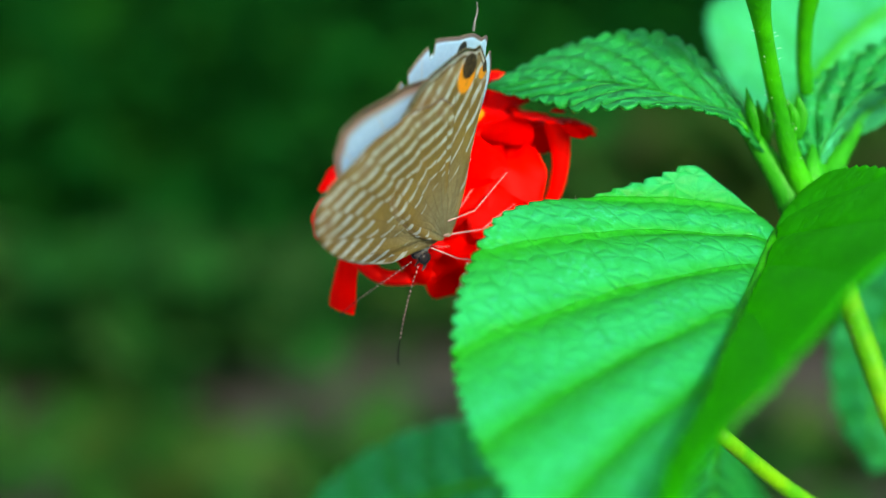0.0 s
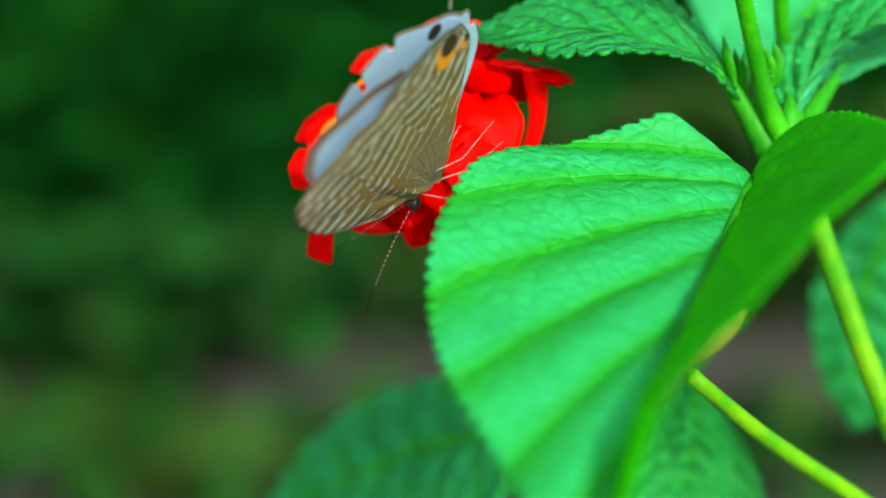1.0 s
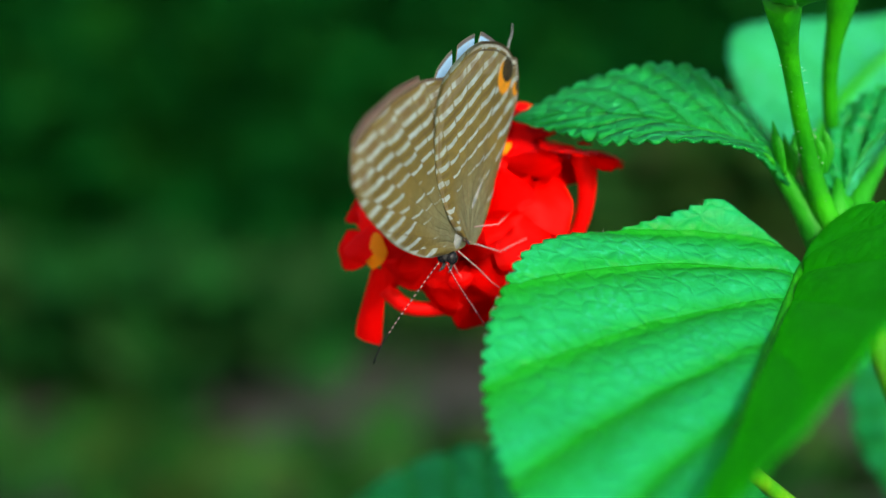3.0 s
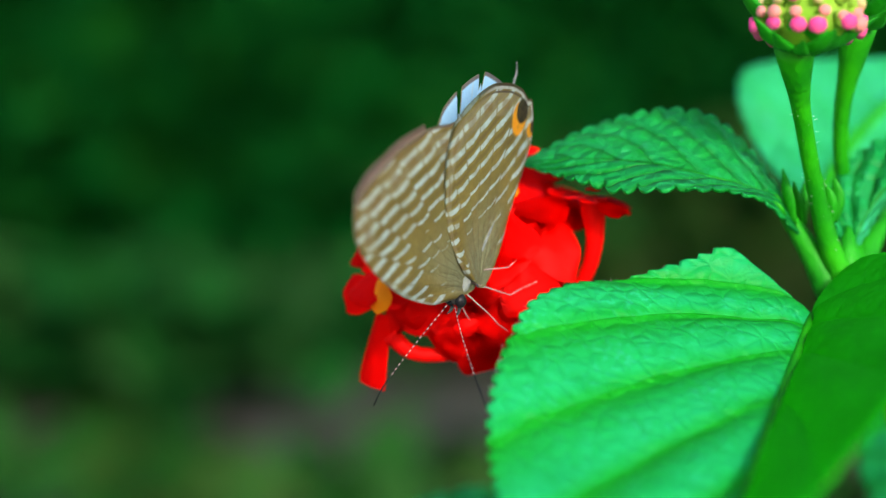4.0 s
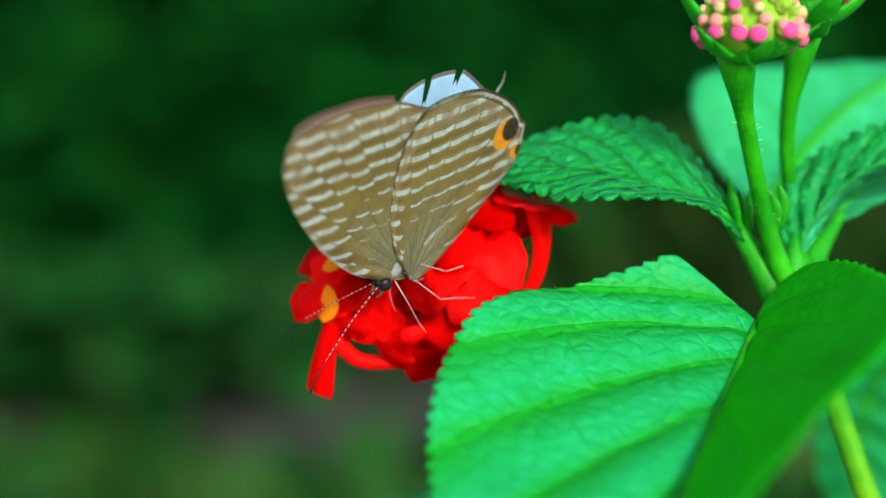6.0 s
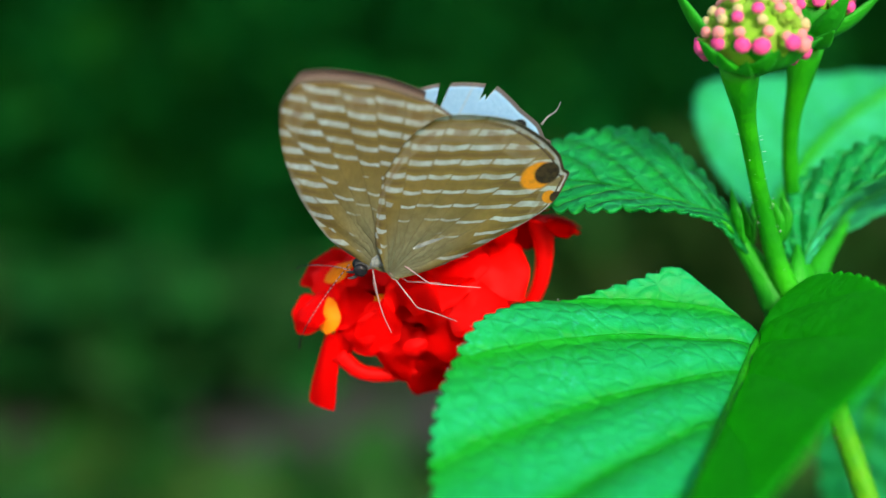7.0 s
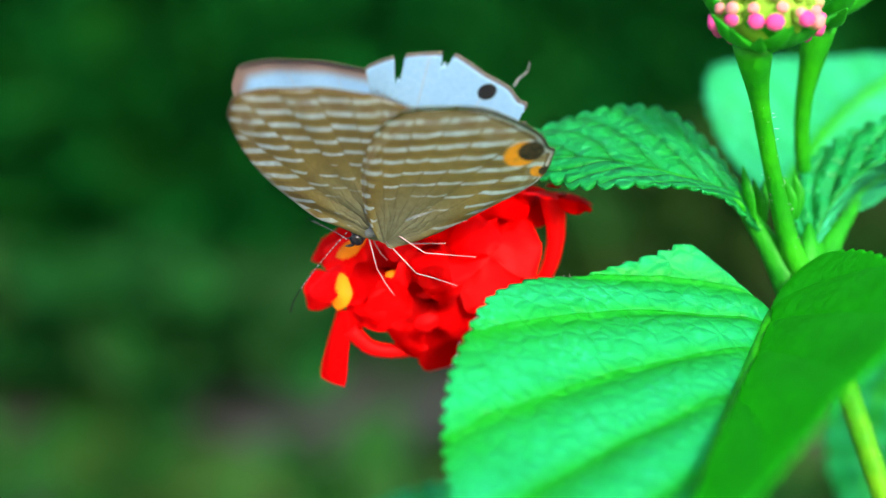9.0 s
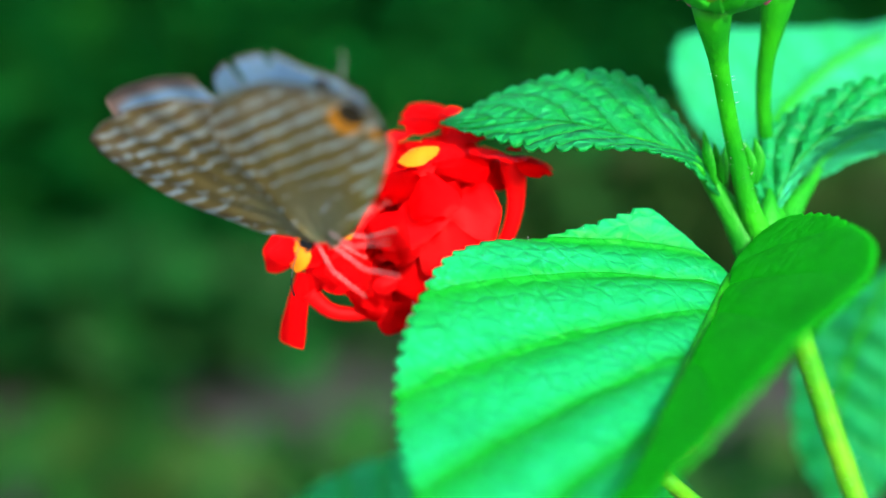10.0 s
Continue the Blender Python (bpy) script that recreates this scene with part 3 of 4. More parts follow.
# Leaves below.
leaf(plant, "blurred green leaf low behind the flower", LEAF, rib=0.5, ns=80, nu=16, veins=9, lean=1.4, quilt=0.6, teeth=24, tooth=0.8, pucker=0.2, seed=5,
     mid=[(10.65, 14.00, -16.75), (5.88, 22.00, -18.10), (0.46, 29.00, -20.31), (-6.54, 36.00, -24.13), (-15.14, 42.00, -30.12)],
     left=[(10.65, 14.00, -16.75), (7.68, 22.00, -14.54), (3.31, 29.00, -14.13), (-1.53, 35.00, -15.69), (-6.67, 39.00, -18.54), (-10.89, 41.00, -22.81), (-15.14, 42.00, -30.12)],
     right=[(10.65, 14.00, -16.75), (9.07, 16.00, -20.80), (4.90, 20.00, -24.43), (-0.49, 26.00, -28.18), (-8.42, 34.00, -31.12), (-15.14, 42.00, -30.12)])
leaf(plant, "green leaf under the large quilted leaf", LEAF_MID, rib=0.25, ns=60, nu=14, veins=9, lean=1.4, quilt=0.5, teeth=20, tooth=0.6, pucker=0.2, seed=6,
     mid=[(21.24, 16.00, -12.81), (22.06, 20.00, -17.54), (21.68, 22.00, -22.23), (20.09, 22.00, -27.58)],
     left=[(21.24, 16.00, -12.81), (18.55, 20.00, -16.19), (16.12, 22.00, -20.40), (16.09, 22.00, -24.87), (20.09, 22.00, -27.58)],
     right=[(21.24, 16.00, -12.81), (24.48, 20.00, -16.68), (26.82, 22.00, -20.48), (27.47, 22.00, -24.95), (20.09, 22.00, -27.58)])
leaf(plant, "shaded green leaf far behind the stem", LEAF, rib=0.5, ns=50, nu=12, veins=9, lean=1.4, quilt=0.5, teeth=20, tooth=0.6, pucker=0.2, seed=7,
     mid=[(44.36, 34.00, 3.06), (40.98, 36.00, -3.25), (39.48, 38.00, -9.75), (39.44, 40.00, -20.01)],
     left=[(44.36, 34.00, 3.06), (38.52, 38.00, -1.74), (35.95, 40.00, -7.80), (36.65, 41.00, -14.48), (39.44, 40.00, -20.01)],
     right=[(44.36, 34.00, 3.06), (47.26, 34.00, -3.28), (46.87, 36.00, -11.69), (43.46, 38.00, -17.80), (39.44, 40.00, -20.01)])

# Stems.
def stem(points, radii, material=STEM, parent=plant, label="", name="stem"):
    return part(name, add_tube(bmesh.new(), [v(p) for p in points], [r * MM for r in radii], 10), material, parent, label)


stem([(25.95, 1.00, 1.70), (24.00, 0.00, 5.43), (22.44, -2.00, 9.83), (20.98, -5.00, 14.02), (20.24, -7.00, 16.16), (19.89, -8.00, 17.63)], [1.0, 0.75, 0.6, 0.56, 0.66, 1.3], label="slender flower stalk with fine hairs", name="stalk")
stem([(27.40, 6.00, 3.39), (26.75, 6.00, 7.29), (25.60, 4.00, 11.53), (25.20, 2.00, 14.88), (25.30, 0.00, 17.75), (25.43, -1.00, 19.88)], [0.9, 0.65, 0.55, 0.55, 0.7, 1.3], label="slender flower stalk with fine hairs", name="stalk")
stem([(26.79, 3.00, 2.60), (27.10, 3.60, 4.40), (27.75, 4.40, 5.90), (28.75, 5.20, 7.20), (30.10, 6.60, 8.70)], [1.0, 0.9, 0.75, 0.5, 0.2], BRACT, name="petiole")
stem([(25.69, 1.60, 1.60), (25.65, 1.70, 3.20), (25.60, 1.90, 5.20), (25.70, 2.20, 7.00)], [1.15, 1.1, 0.8, 0.15], BRACT, name="petiole")
stem([(25.42, 2.00, 0.87), (26.06, 2.00, 3.00), (26.20, 2.40, 4.80), (26.30, 2.80, 6.20)], [1.2, 1.15, 0.9, 0.2], name="node")
stem([(25.96, 2.00, 2.77), (26.89, 3.00, 0.22), (28.29, 4.00, -2.84), (29.77, 4.00, -6.88), (32.62, 4.00, -15.17), (37.42, 6.00, -27.38), (37.95, 20.00, -98.95), (34.63, 26.00, -182.78)], [0.8, 0.8, 0.72, 0.7, 0.72, 0.9, 1.2, 1.6], STEM_YELLOW, label="hairy yellow-green main stem")
stem([(17.80, -6.00, -11.14), (19.71, -4.00, -12.75), (24.09, 0.00, -16.14), (30.67, 4.00, -20.54), (37.82, 6.00, -25.81)], [0.5, 0.55, 0.6, 0.65, 0.8], STEM_YELLOW, label="thin yellow-green side stem")
DRY = stem_material("dry_leaf_tan", (0.16, 0.15, 0.03), (0.22, 0.26, 0.05))
part("withered_leaf", add_tube(bmesh.new(), [v((16.20, -12.00, -10.29)), v((17.69, -13.00, -8.91)), v((19.17, -13.00, -7.62)), v((20.18, -12.00, -6.86))], [0.25 * MM, 0.75 * MM, 0.7 * MM, 0.1 * MM], 10, 14, 0.3), DRY, plant, "small withered tan leaf")
# Small young leaves at the node.
for k, (a, b, c) in enumerate([((21.63, 0.00, 7.05), (21.07, -0.50, 9.08), (20.87, 0.00, 10.64)), ((23.88, -0.50, 7.10), (23.68, -1.00, 8.76), (23.18, -1.00, 9.86)),
                               ((20.80, -0.50, 7.41), (20.26, -1.00, 8.14), (19.81, -1.00, 8.57)), ((22.30, 0.60, 7.00), (21.85, 0.20, 8.60), (21.60, 0.00, 9.80)),
                               ((24.40, 0.80, 7.20), (24.55, 0.40, 8.90), (24.20, 0.20, 10.20)), ((22.60, 1.50, 7.00), (22.60, 1.60, 8.80), (22.90, 1.60, 10.60)),
                               ((23.90, 1.60, 6.80), (24.10, 1.60, 8.40), (23.90, 1.60, 10.00))]):
    add = bmesh.new()
    part("leaflet", add_tube(add, [v(a), v(b), v(c)], [0.25 * MM, 0.5 * MM, 0.05 * MM], 8, 10, 0.45), BRACT, plant)
# Hairs on the stems.
bm = bmesh.new()
rng = random.Random(5)
for path, rad in (([(24.00, 0.00, 5.43), (22.44, -2.00, 9.83), (20.98, -5.00, 14.02)], 0.6), ([(28.29, 4.00, -2.84), (29.77, 4.00, -6.88), (32.62, 4.00, -15.17)], 0.8)):
    line = spline([v(p) for p in path], 40)
    for k in range(45):
        p = line[rng.randrange(41)]
        a = rng.uniform(0, 6.28)
        d = Vector((math.cos(a), -abs(math.sin(a)), rng.uniform(-.3, .6)))
        q = p + d * rad * MM
        add_tube(bm, [q, q + d * rng.uniform(0.1, 0.28) * MM], [0.02 * MM, 0.006 * MM], 3, 1)
tagged(part("stem_hairs", bm, HAIR, plant), kind="stuff")


# ---- the red flower head ----
def petal_mesh(seed, length, width, flared=False):
    """A rounded, wavy lobe that lies along x."""
    bm = bmesh.new()
    rows = []
    for i in range(11):
        s = i / 10
        w = width * (0.46 + 0.54 * smooth01(s * 1.6)) * math.sqrt(max(0.0, 1 - max(0, (s - 0.76) / 0.24) ** 3.2)) if i < 10 else width * 0.34
        if flared:
            w = width * (0.62 + 0.38 * s) * (0.93 if i == 10 else 1.0)
        row = []
        for j in range(-5, 6):
            u = j / 5
            z = 0.16 * length * math.sin(s * 2.2) * 0.5 - 0.10 * u * u * length + 0.05 * length * noise.noise(Vector((s * 2.2, u * 1.3, seed * 5.3)))
            row.append(bm.verts.new(((0.75 + s * length) * MM, w * u * MM, z * MM)))
        rows.append(row)
    for a, b in zip(rows, rows[1:]):
        for j in range(10):
            bm.faces.new((a[j], a[j + 1], b[j + 1], b[j]))
    bmesh.ops.solidify(bm, geom=bm.faces[:], thickness=0.14 * MM)
    return to_mesh("petal", bm, RED)


PETALS = [petal_mesh(k, L, W) for k, (L, W) in enumerate([(3.3, 1.9), (2.8, 1.7), (3.0, 2.0), (3.7, 1.7)])]
PETAL_LONG = petal_mesh(7, 3.4, 1.15, True)
bm = bmesh.new()
ring = []
for i in range(6):
    a0 = i / 5
    ring.append([bm.verts.new(((1.3 + 0.18 * math.cos(2 * a + 1) + 0.1 * math.cos(5 * a)) * (1 - 0.94 * a0) * math.cos(a) * MM, (1.0 + 0.12 * math.cos(3 * a)) * (1 - 0.94 * a0) * math.sin(a) * MM, (0.6 + 0.55 * math.sin(a0 * 1.6)) * MM)) for a in (2 * math.pi * k / 14 for k in range(14))])
for a, b in zip(ring, ring[1:]):
    for k in range(14):
        bm.faces.new((a[k], b[k], b[(k + 1) % 14], a[(k + 1) % 14]))
EYE_ORANGE = to_mesh("throat", bm.copy(), ORANGE)
EYE_RED = to_mesh("throat", bm, RED)

HEART = Vector((5.33, 7.00, -0.29))
flower = thing("lantana_flower", v(HEART), "round head of bright red florets with orange throats", "flower")


def floret(centre, face, orange, root=None, spin=0.0, size=1.0, lobes=None, bow=0.0):
    """One floret: a bent tube from the heart of the head and five lobes round an orange or red throat."""
    c, f = v(centre), Vector(face).normalized()
    r = v(root or HEART)
    mid = c - f * 4.2 * MM * size
    tube = part("floret", add_tube(bmesh.new(), [r, r.lerp(mid, 0.55) - f * 0.6 * MM + Vector((bow * MM, 0, 0)), mid + Vector((bow * MM, 0, 0)) * 0.8, c - f * 0.3 * MM], [0.4 * MM, 0.5 * MM, 0.62 * MM, 0.95 * MM], 10, 16), RED_TUBE, flower)
    turn = f.to_track_quat("Z", "Y").to_matrix().to_4x4()
    link("throat", EYE_ORANGE if orange else EYE_RED, tube, "orange throat" if orange else "", Matrix.Translation(c) @ turn @ pose(0, 0, 0, 0, 0, spin * 3) @ Matrix.Scale(size * (orange or 0.6), 4))
    for k in range(5):
        grow = (lobes or {}).get(k, 1.0)
        if not grow:
            continue
        grow, wide = grow if isinstance(grow, tuple) else (grow, 1.0)
        a = spin + 72 * k + 7 * math.sin(k * 2.3 + spin)
        tilt = 10 + 12 * math.sin(k * 1.7 + spin * 0.05)
        link("petal", PETAL_LONG if grow > 1.4 else PETALS[(k + int(spin)) % 4], tube, "", Matrix.Translation(c) @ turn @ pose(0, 0, 0, 0, tilt, a) @ Matrix.Diagonal((size * grow, size * wide, size, 1)))


floret((-4.40, 1.00, 4.60), (-0.45, -0.6, 0.65), 0.9, spin=20, size=0.9)
floret((-4.95, 0.50, 2.00), (-0.5, -0.85, 0.12), 0.85, spin=33, size=1.0, lobes={3: (1.5, 1.0), 2: (0.7, 0.8), 4: (0.7, 0.9)})
floret((-2.06, 0.00, 2.82), (-0.2, -0.9, 0.35), 0.65, spin=18, size=0.85)
floret((0.36, 0.00, 0.23), (0.05, -0.92, -0.3), False, spin=10, size=1.0, lobes={3: 0.7, 4: 1.15})
floret((3.50, 0.00, 5.35), (0.15, -0.9, 0.35), False, spin=0, size=1.12)
floret((4.41, 2.00, 7.01), (0.2, -0.85, 0.4), False, spin=20, size=0.9)
floret((-0.77, 3.00, 9.21), (-0.4, -0.4, 0.8), False, spin=25, size=0.95)
floret((-0.48, 1.50, 2.97), (0.0, -0.9, 0.3), False, spin=40, size=0.9)
floret((2.55, 0.00, 8.08), (-0.2, -0.6, 0.75), True, spin=15)
floret((0.94, 0.00, 6.04), (-0.35, -0.75, 0.55), False, spin=40)
floret((4.57, 5.00, 11.70), (-0.1, -0.45, 0.9), False, spin=5, size=0.9)
floret((8.60, 1.00, 8.90), (0.10, -0.24, 0.95), False, spin=10, size=0.74, root=(6.98, 4.00, 1.78), bow=0.7)
floret((1.95, 1.00, 2.24), (0.3, -0.9, -0.2), False, spin=25, size=0.95)
floret((-2.26, 4.00, 7.34), (-0.4, -0.2, 0.9), True, spin=12)
floret((6.01, 4.00, 9.10), (0.1, -0.55, 0.84), False, spin=30, size=0.9)
floret((4.95, 1.00, 3.74), (0.5, -0.75, -0.3), False, spin=54, size=0.8)
part("tube", add_tube(bmesh.new(), [v(p) for p in ((3.2, 4.0, -0.6), (0.95, 2.0, -1.2), (-1.2, 1.4, -1.75), (-3.2, 1.2, -1.6), (-4.6, 0.9, -0.4))], [0.4 * MM, 0.45 * MM, 0.5 * MM, 0.5 * MM, 0.6 * MM], 10, 20), RED_TUBE, flower, "curved red flower tube")
stem([tuple(HEART), (8.25, 10.00, 0.38), (13.11, 10.00, -1.19), (18.16, 6.00, -0.12), (22.66, 3.00, 0.46)], [1.3, 0.75, 0.7, 0.7, 0.8], parent=flower, name="stalk", label="green flower stalk")
for k in range(6):
    a = k * 60 + 15
    d = Vector((math.cos(radians(a)), 0.3 * math.sin(k), math.sin(radians(a))))
    stem([HEART, HEART + d * 2.2, HEART + d * 4.4 + Vector((0, -1, 0))], [0.5, 0.55, 0.08], BRACT, flower, name="bract")


# ---- flower buds on their stalks ----
bm = add_ball(bmesh.new(), (0, 0, 0), (0.46 * MM, 0.43 * MM, 0.5 * MM), 8, 6)
for p in bm.verts:
    if p.co.z > 0.2 * MM:
        p.co.z = 0.2 * MM + (p.co.z - 0.2 * MM) * 0.45
BUD_PINK = to_mesh("bud", bm.copy(), PINK)
BUD_BLUSH = to_mesh("bud", bm.copy(), BLUSH)
BUD_CREAM = to_mesh("bud", bm.copy(), CREAM)
BUD_LIME = to_mesh("bud", bm, LIME)
BUD_TUBE = to_mesh("tube", add_tube(bmesh.new(), [Vector((0, 0, z * MM)) for z in (-1.7, -1.0, -0.1)], [0.26 * MM, 0.34 * MM, 0.47 * MM], 8, 4), LIME)


def bud_head(centre, base, radius, seed, bracts):
    rng = random.Random(seed)
    c, b = v(centre), v(base)
    head = thing("bud_head", b, "dome of closed pink and lime flower buds in green bracts", "flower bud", "bud heads")
    part("core", add_ball(bmesh.new(), c + Vector((0, 0, -0.1 * MM)), (radius * 0.80 * MM, radius * 0.80 * MM, radius * 0.68 * MM), 16, 10), LIME, head)
    cup = add_tube(bmesh.new(), [b, b.lerp(c, 0.2), b.lerp(c, 0.45), b.lerp(c, 0.72)], [0.7 * MM, radius * 0.42 * MM, radius * 0.68 * MM, radius * 0.74 * MM], 16)
    part("calyx", cup, BRACT, head)
    # rings of buds from the rim to the crown: height, count, size, outward reach, shares of pink and blush
    for height, count, size, reach_out, pink, blush in ((-22, 12, 1.12, 1.0, 0.9, 1.0), (-4, 14, 0.85, 0.98, 0.35, 0.8), (14, 14, 0.85, 0.98, 0.3, 0.7), (32, 12, 0.8, 0.97, 0.12, 0.6), (50, 10, 0.75, 0.95, 0.0, 0.4), (66, 7, 0.7, 0.93, 0.0, 0.2), (84, 3, 0.7, 0.92, 0.0, 0.0)):
        for k in range(count):
            a = 2 * math.pi * (k + rng.uniform(-0.25, 0.25) + 0.5 * (count % 4 > 1)) / count
            e = radians(height + rng.uniform(-6, 6))
            d = Vector((math.cos(e) * math.cos(a), math.cos(e) * math.sin(a), math.sin(e) * 0.9)).normalized()
            pick = rng.random()
            kind = BUD_PINK if pick < pink else BUD_BLUSH if pick < blush else BUD_CREAM if pick < 0.6 + 0.5 * blush else BUD_LIME
            at = Vector((d.x, d.y, d.z * 0.86)) * radius * reach_out * rng.uniform(0.94, 1.03) * MM
            bud = link("bud", kind, head, "", Matrix.Translation(c - b + at) @ d.to_track_quat("Z", "Y").to_matrix().to_4x4() @ Matrix.Scale(size * rng.uniform(0.85, 1.1) * radius / 3.1, 4))
            link("tube", BUD_TUBE, bud, "", Matrix())
    for tip, wide in bracts:
        p, q = b + (c - b) * 0.15, v(tip)
        out = Vector((q.x - c.x, q.y - c.y, 0))
        mid = p.lerp(q, 0.5) + out * 0.03 - Vector((0, 0, 0.35 * MM))
        part("bract", add_tube(bmesh.new(), [p, mid, q], [0.5 * MM, wide * MM, 0.07 * MM], 8, 12, 0.35), BRACT, head)
    return head


bud_head((20.73, -8.00, 19.38), (19.98, -8.00, 16.87), 3.3, 3,
         [((15.59, -8.00, 22.73), 0.85), ((19.82, -2.00, 24.06), 0.7), ((20.74, -2.00, 24.27), 0.6), ((24.73, -9.00, 19.18), 0.85), ((17.90, -11.50, 17.90), 0.6), ((21.57, -11.50, 18.00), 0.6), ((17.05, -10.00, 18.91), 0.7), ((19.66, -11.80, 17.30), 0.55)])
bud_head((25.86, -1.00, 22.93), (25.32, -1.00, 19.33), 2.75, 4,
         [((30.48, -2.00, 23.38), 0.8), ((27.37, -5.00, 22.71), 0.75), ((23.33, 2.00, 25.12), 0.6), ((29.10, 3.00, 25.01), 0.6), ((26.34, -5.00, 20.19), 0.7)])


# ---- the butterfly ----
butterfly = thing("butterfly", (0, 0, 0), "small grey-brown butterfly with white lines, tattered wings closed", "butterfly")
butterfly.rotation_mode = "QUATERNION"

FORE = [(134, 0.9), (128, 3.3), (118, 6.1), (110.5, 8.8), (104.5, 11.2), (98, 13.6), (92.5, 14.5), (86.9, 14.1), (78.8, 13.4), (70.2, 12.7), (58.6, 11.9), (50, 11.2), (44, 10.9), (38, 9.8), (32, 1.9)]
HIND = [(-62, 0.5), (-40, 1.0), (-22, 3.8), (-14.5, 6.7), (-10.5, 9.2), (-8.4, 10.5), (-4.9, 11.5), (-1, 12.35), (0.4, 12.8), (1.6, 12.45), (6.4, 12.8), (13.7, 12.8), (23.2, 12.6), (31.7, 12.1), (39.9, 11.6), (46.1, 11.0), (54.3, 9.4), (62.5, 6.9), (70.7, 4.1), (84, 1.4)]
FAR_HIND = [(a, r * (1.05 if a > 15 else 1.0)) for a, r in HIND]


def reach(outline, a):
    for (a0, r0), (a1, r1) in zip(outline, outline[1:]):
        lo, hi = min(a0, a1), max(a0, a1)
        if lo <= a <= hi:
            t = (a - a0) / (a1 - a0)
            return r0 + (r1 - r0) * t
    return outline[-1][1]


def wing_mesh(name, outline, outer, inner, side, notches=(), camber=0.12, swell=0.0, shell=0.3, nr=26, na=190):
    """A thin blade in the x-z plane about its hinge. side: -1 shows its outer face toward -y, 1 toward +y."""
    bm = bmesh.new()
    polar, flat = bm.loops.layers.uv.new("polar"), bm.loops.layers.uv.new("flat")
    a0, a1 = outline[0][0], outline[-1][0]
    layers = []
    for layer, off in ((0, side * 0.03), (1, -side * 0.03)):
        grid = []
        for i in range(na + 1):
            th = i / na
            a = a0 + (a1 - a0) * th
            R = (reach(outline, a - 0.6) + reach(outline, a) + reach(outline, a + 0.6)) / 3
            cut = 1.0
            for lo, hi, depth in notches:
                if lo < a < hi:
                    cut = min(cut, depth + 0.02 * math.sin(a * 3.1))
            row = []
            for j in range(nr + 1):
                rn = (j / nr) * cut
                r = max(0.02, rn * R)
                y = off + side * (camber * math.sin(math.pi * rn) + swell * math.exp(-((a + 8) / 22) ** 2 - ((r - 3.5) / 3.2) ** 2) + shell * math.exp(-(r / 2.8) ** 2)) + 0.05 * math.sin(th * 44) * rn + side * 0.04 * math.sin(th * 40 + 0.8 * r) * math.exp(-((r - 3.4) / 2.2) ** 2)
                row.append((bm.verts.new((r * 1.015 * math.cos(radians(a)) * MM, y * MM, r * 1.015 * math.sin(radians(a)) * MM)),
                            (rn, th), (r * math.cos(radians(a)) / 20, r * math.sin(radians(a)) / 20)))
            grid.append(row)
        layers.append(grid)
    flip = (side < 0) == (a1 > a0)
    for layer, grid in enumerate(layers):
        for i in range(na):
            for j in range(nr):
                quad = [grid[i][j], grid[i + 1][j], grid[i + 1][j + 1], grid[i][j + 1]]
                if flip != (layer == 1):
                    quad.reverse()
                f = bm.faces.new([q[0] for q in quad])
                f.material_index = layer
                for lp, q in zip(f.loops, quad):
                    lp[polar].uv, lp[flat].uv = q[1], q[2]
    a, b = layers
    for i in range(na):
        bm.faces.new((a[i][nr][0], a[i + 1][nr][0], b[i + 1][nr][0], b[i][nr][0])).material_index = 0
    for i in (0, na):
        for j in range(nr):
            bm.faces.new((a[i][j][0], a[i][j + 1][0], b[i][j + 1][0], b[i][j][0])).material_index = 0
    return to_mesh(name, bm, outer, inner)


ACROSS = (0.55, 0.83, 1.0)
SPOTS = [(10.9, 1.05, 1.1, 0.9, (0.90, 0.36, 0.015)), (10.85, -0.75, 0.45, 0.5, (0.90, 0.36, 0.015)), (11.5, 0.85, 0.8, 0.72, (0.012, 0.01, 0.01)), (11.2, -1.0, 0.4, 0.4, (0.02, 0.015, 0.015))]
UNDER_FORE = wing_underside("forewing_underside", 12, ACROSS, (), False, 0.5)
UNDER_HIND = wing_underside("hindwing_underside", 14, ACROSS, SPOTS, True, 0.0)
UPPER_FORE = wing_upperside("forewing_upperside", None)
UPPER_HIND = wing_upperside("hindwing_upperside", (11.55, 2.2, 0.62, 0.5))

near_fore = link("forewing", wing_mesh("forewing", FORE, UNDER_FORE, UPPER_FORE, -1), butterfly, "grey-brown forewing with white lines", Matrix())
near_hind = link("hindwing", wing_mesh("hindwing", HIND, UNDER_HIND, UPPER_HIND, -1, camber=0.28, swell=0.2, shell=0.5), butterfly, "hindwing with a black and orange eyespot", Matrix())
far_fore = link("forewing", wing_mesh("forewing", FORE, UNDER_FORE, UPPER_FORE, 1, [(30, 62, 0.88)]), butterfly, "tattered forewing, pale blue inside with a brown rim", Matrix())
far_hind = link("hindwing", wing_mesh("hindwing", FAR_HIND, UNDER_HIND, UPPER_HIND, 1, [(-3, -0.8, 0.95), (23.6, 26, 0.93), (36, 38.6, 0.86), (50, 84, 0.9)], camber=0.28, swell=0.2, shell=0.5), butterfly, "tattered hindwing, pale blue inside", Matrix())
bm = add_tube(bmesh.new(), [Vector(p) * MM for p in ((13.0, 0.2, 1.3), (13.6, 0.2, 1.45), (14.2, 0.25, 1.4), (14.8, 0.3, 1.7))], [0.09 * MM, 0.06 * MM, 0.05 * MM, 0.03 * MM], 5)
part("tail", bm, FUR, far_hind)

LOCAL = Matrix()
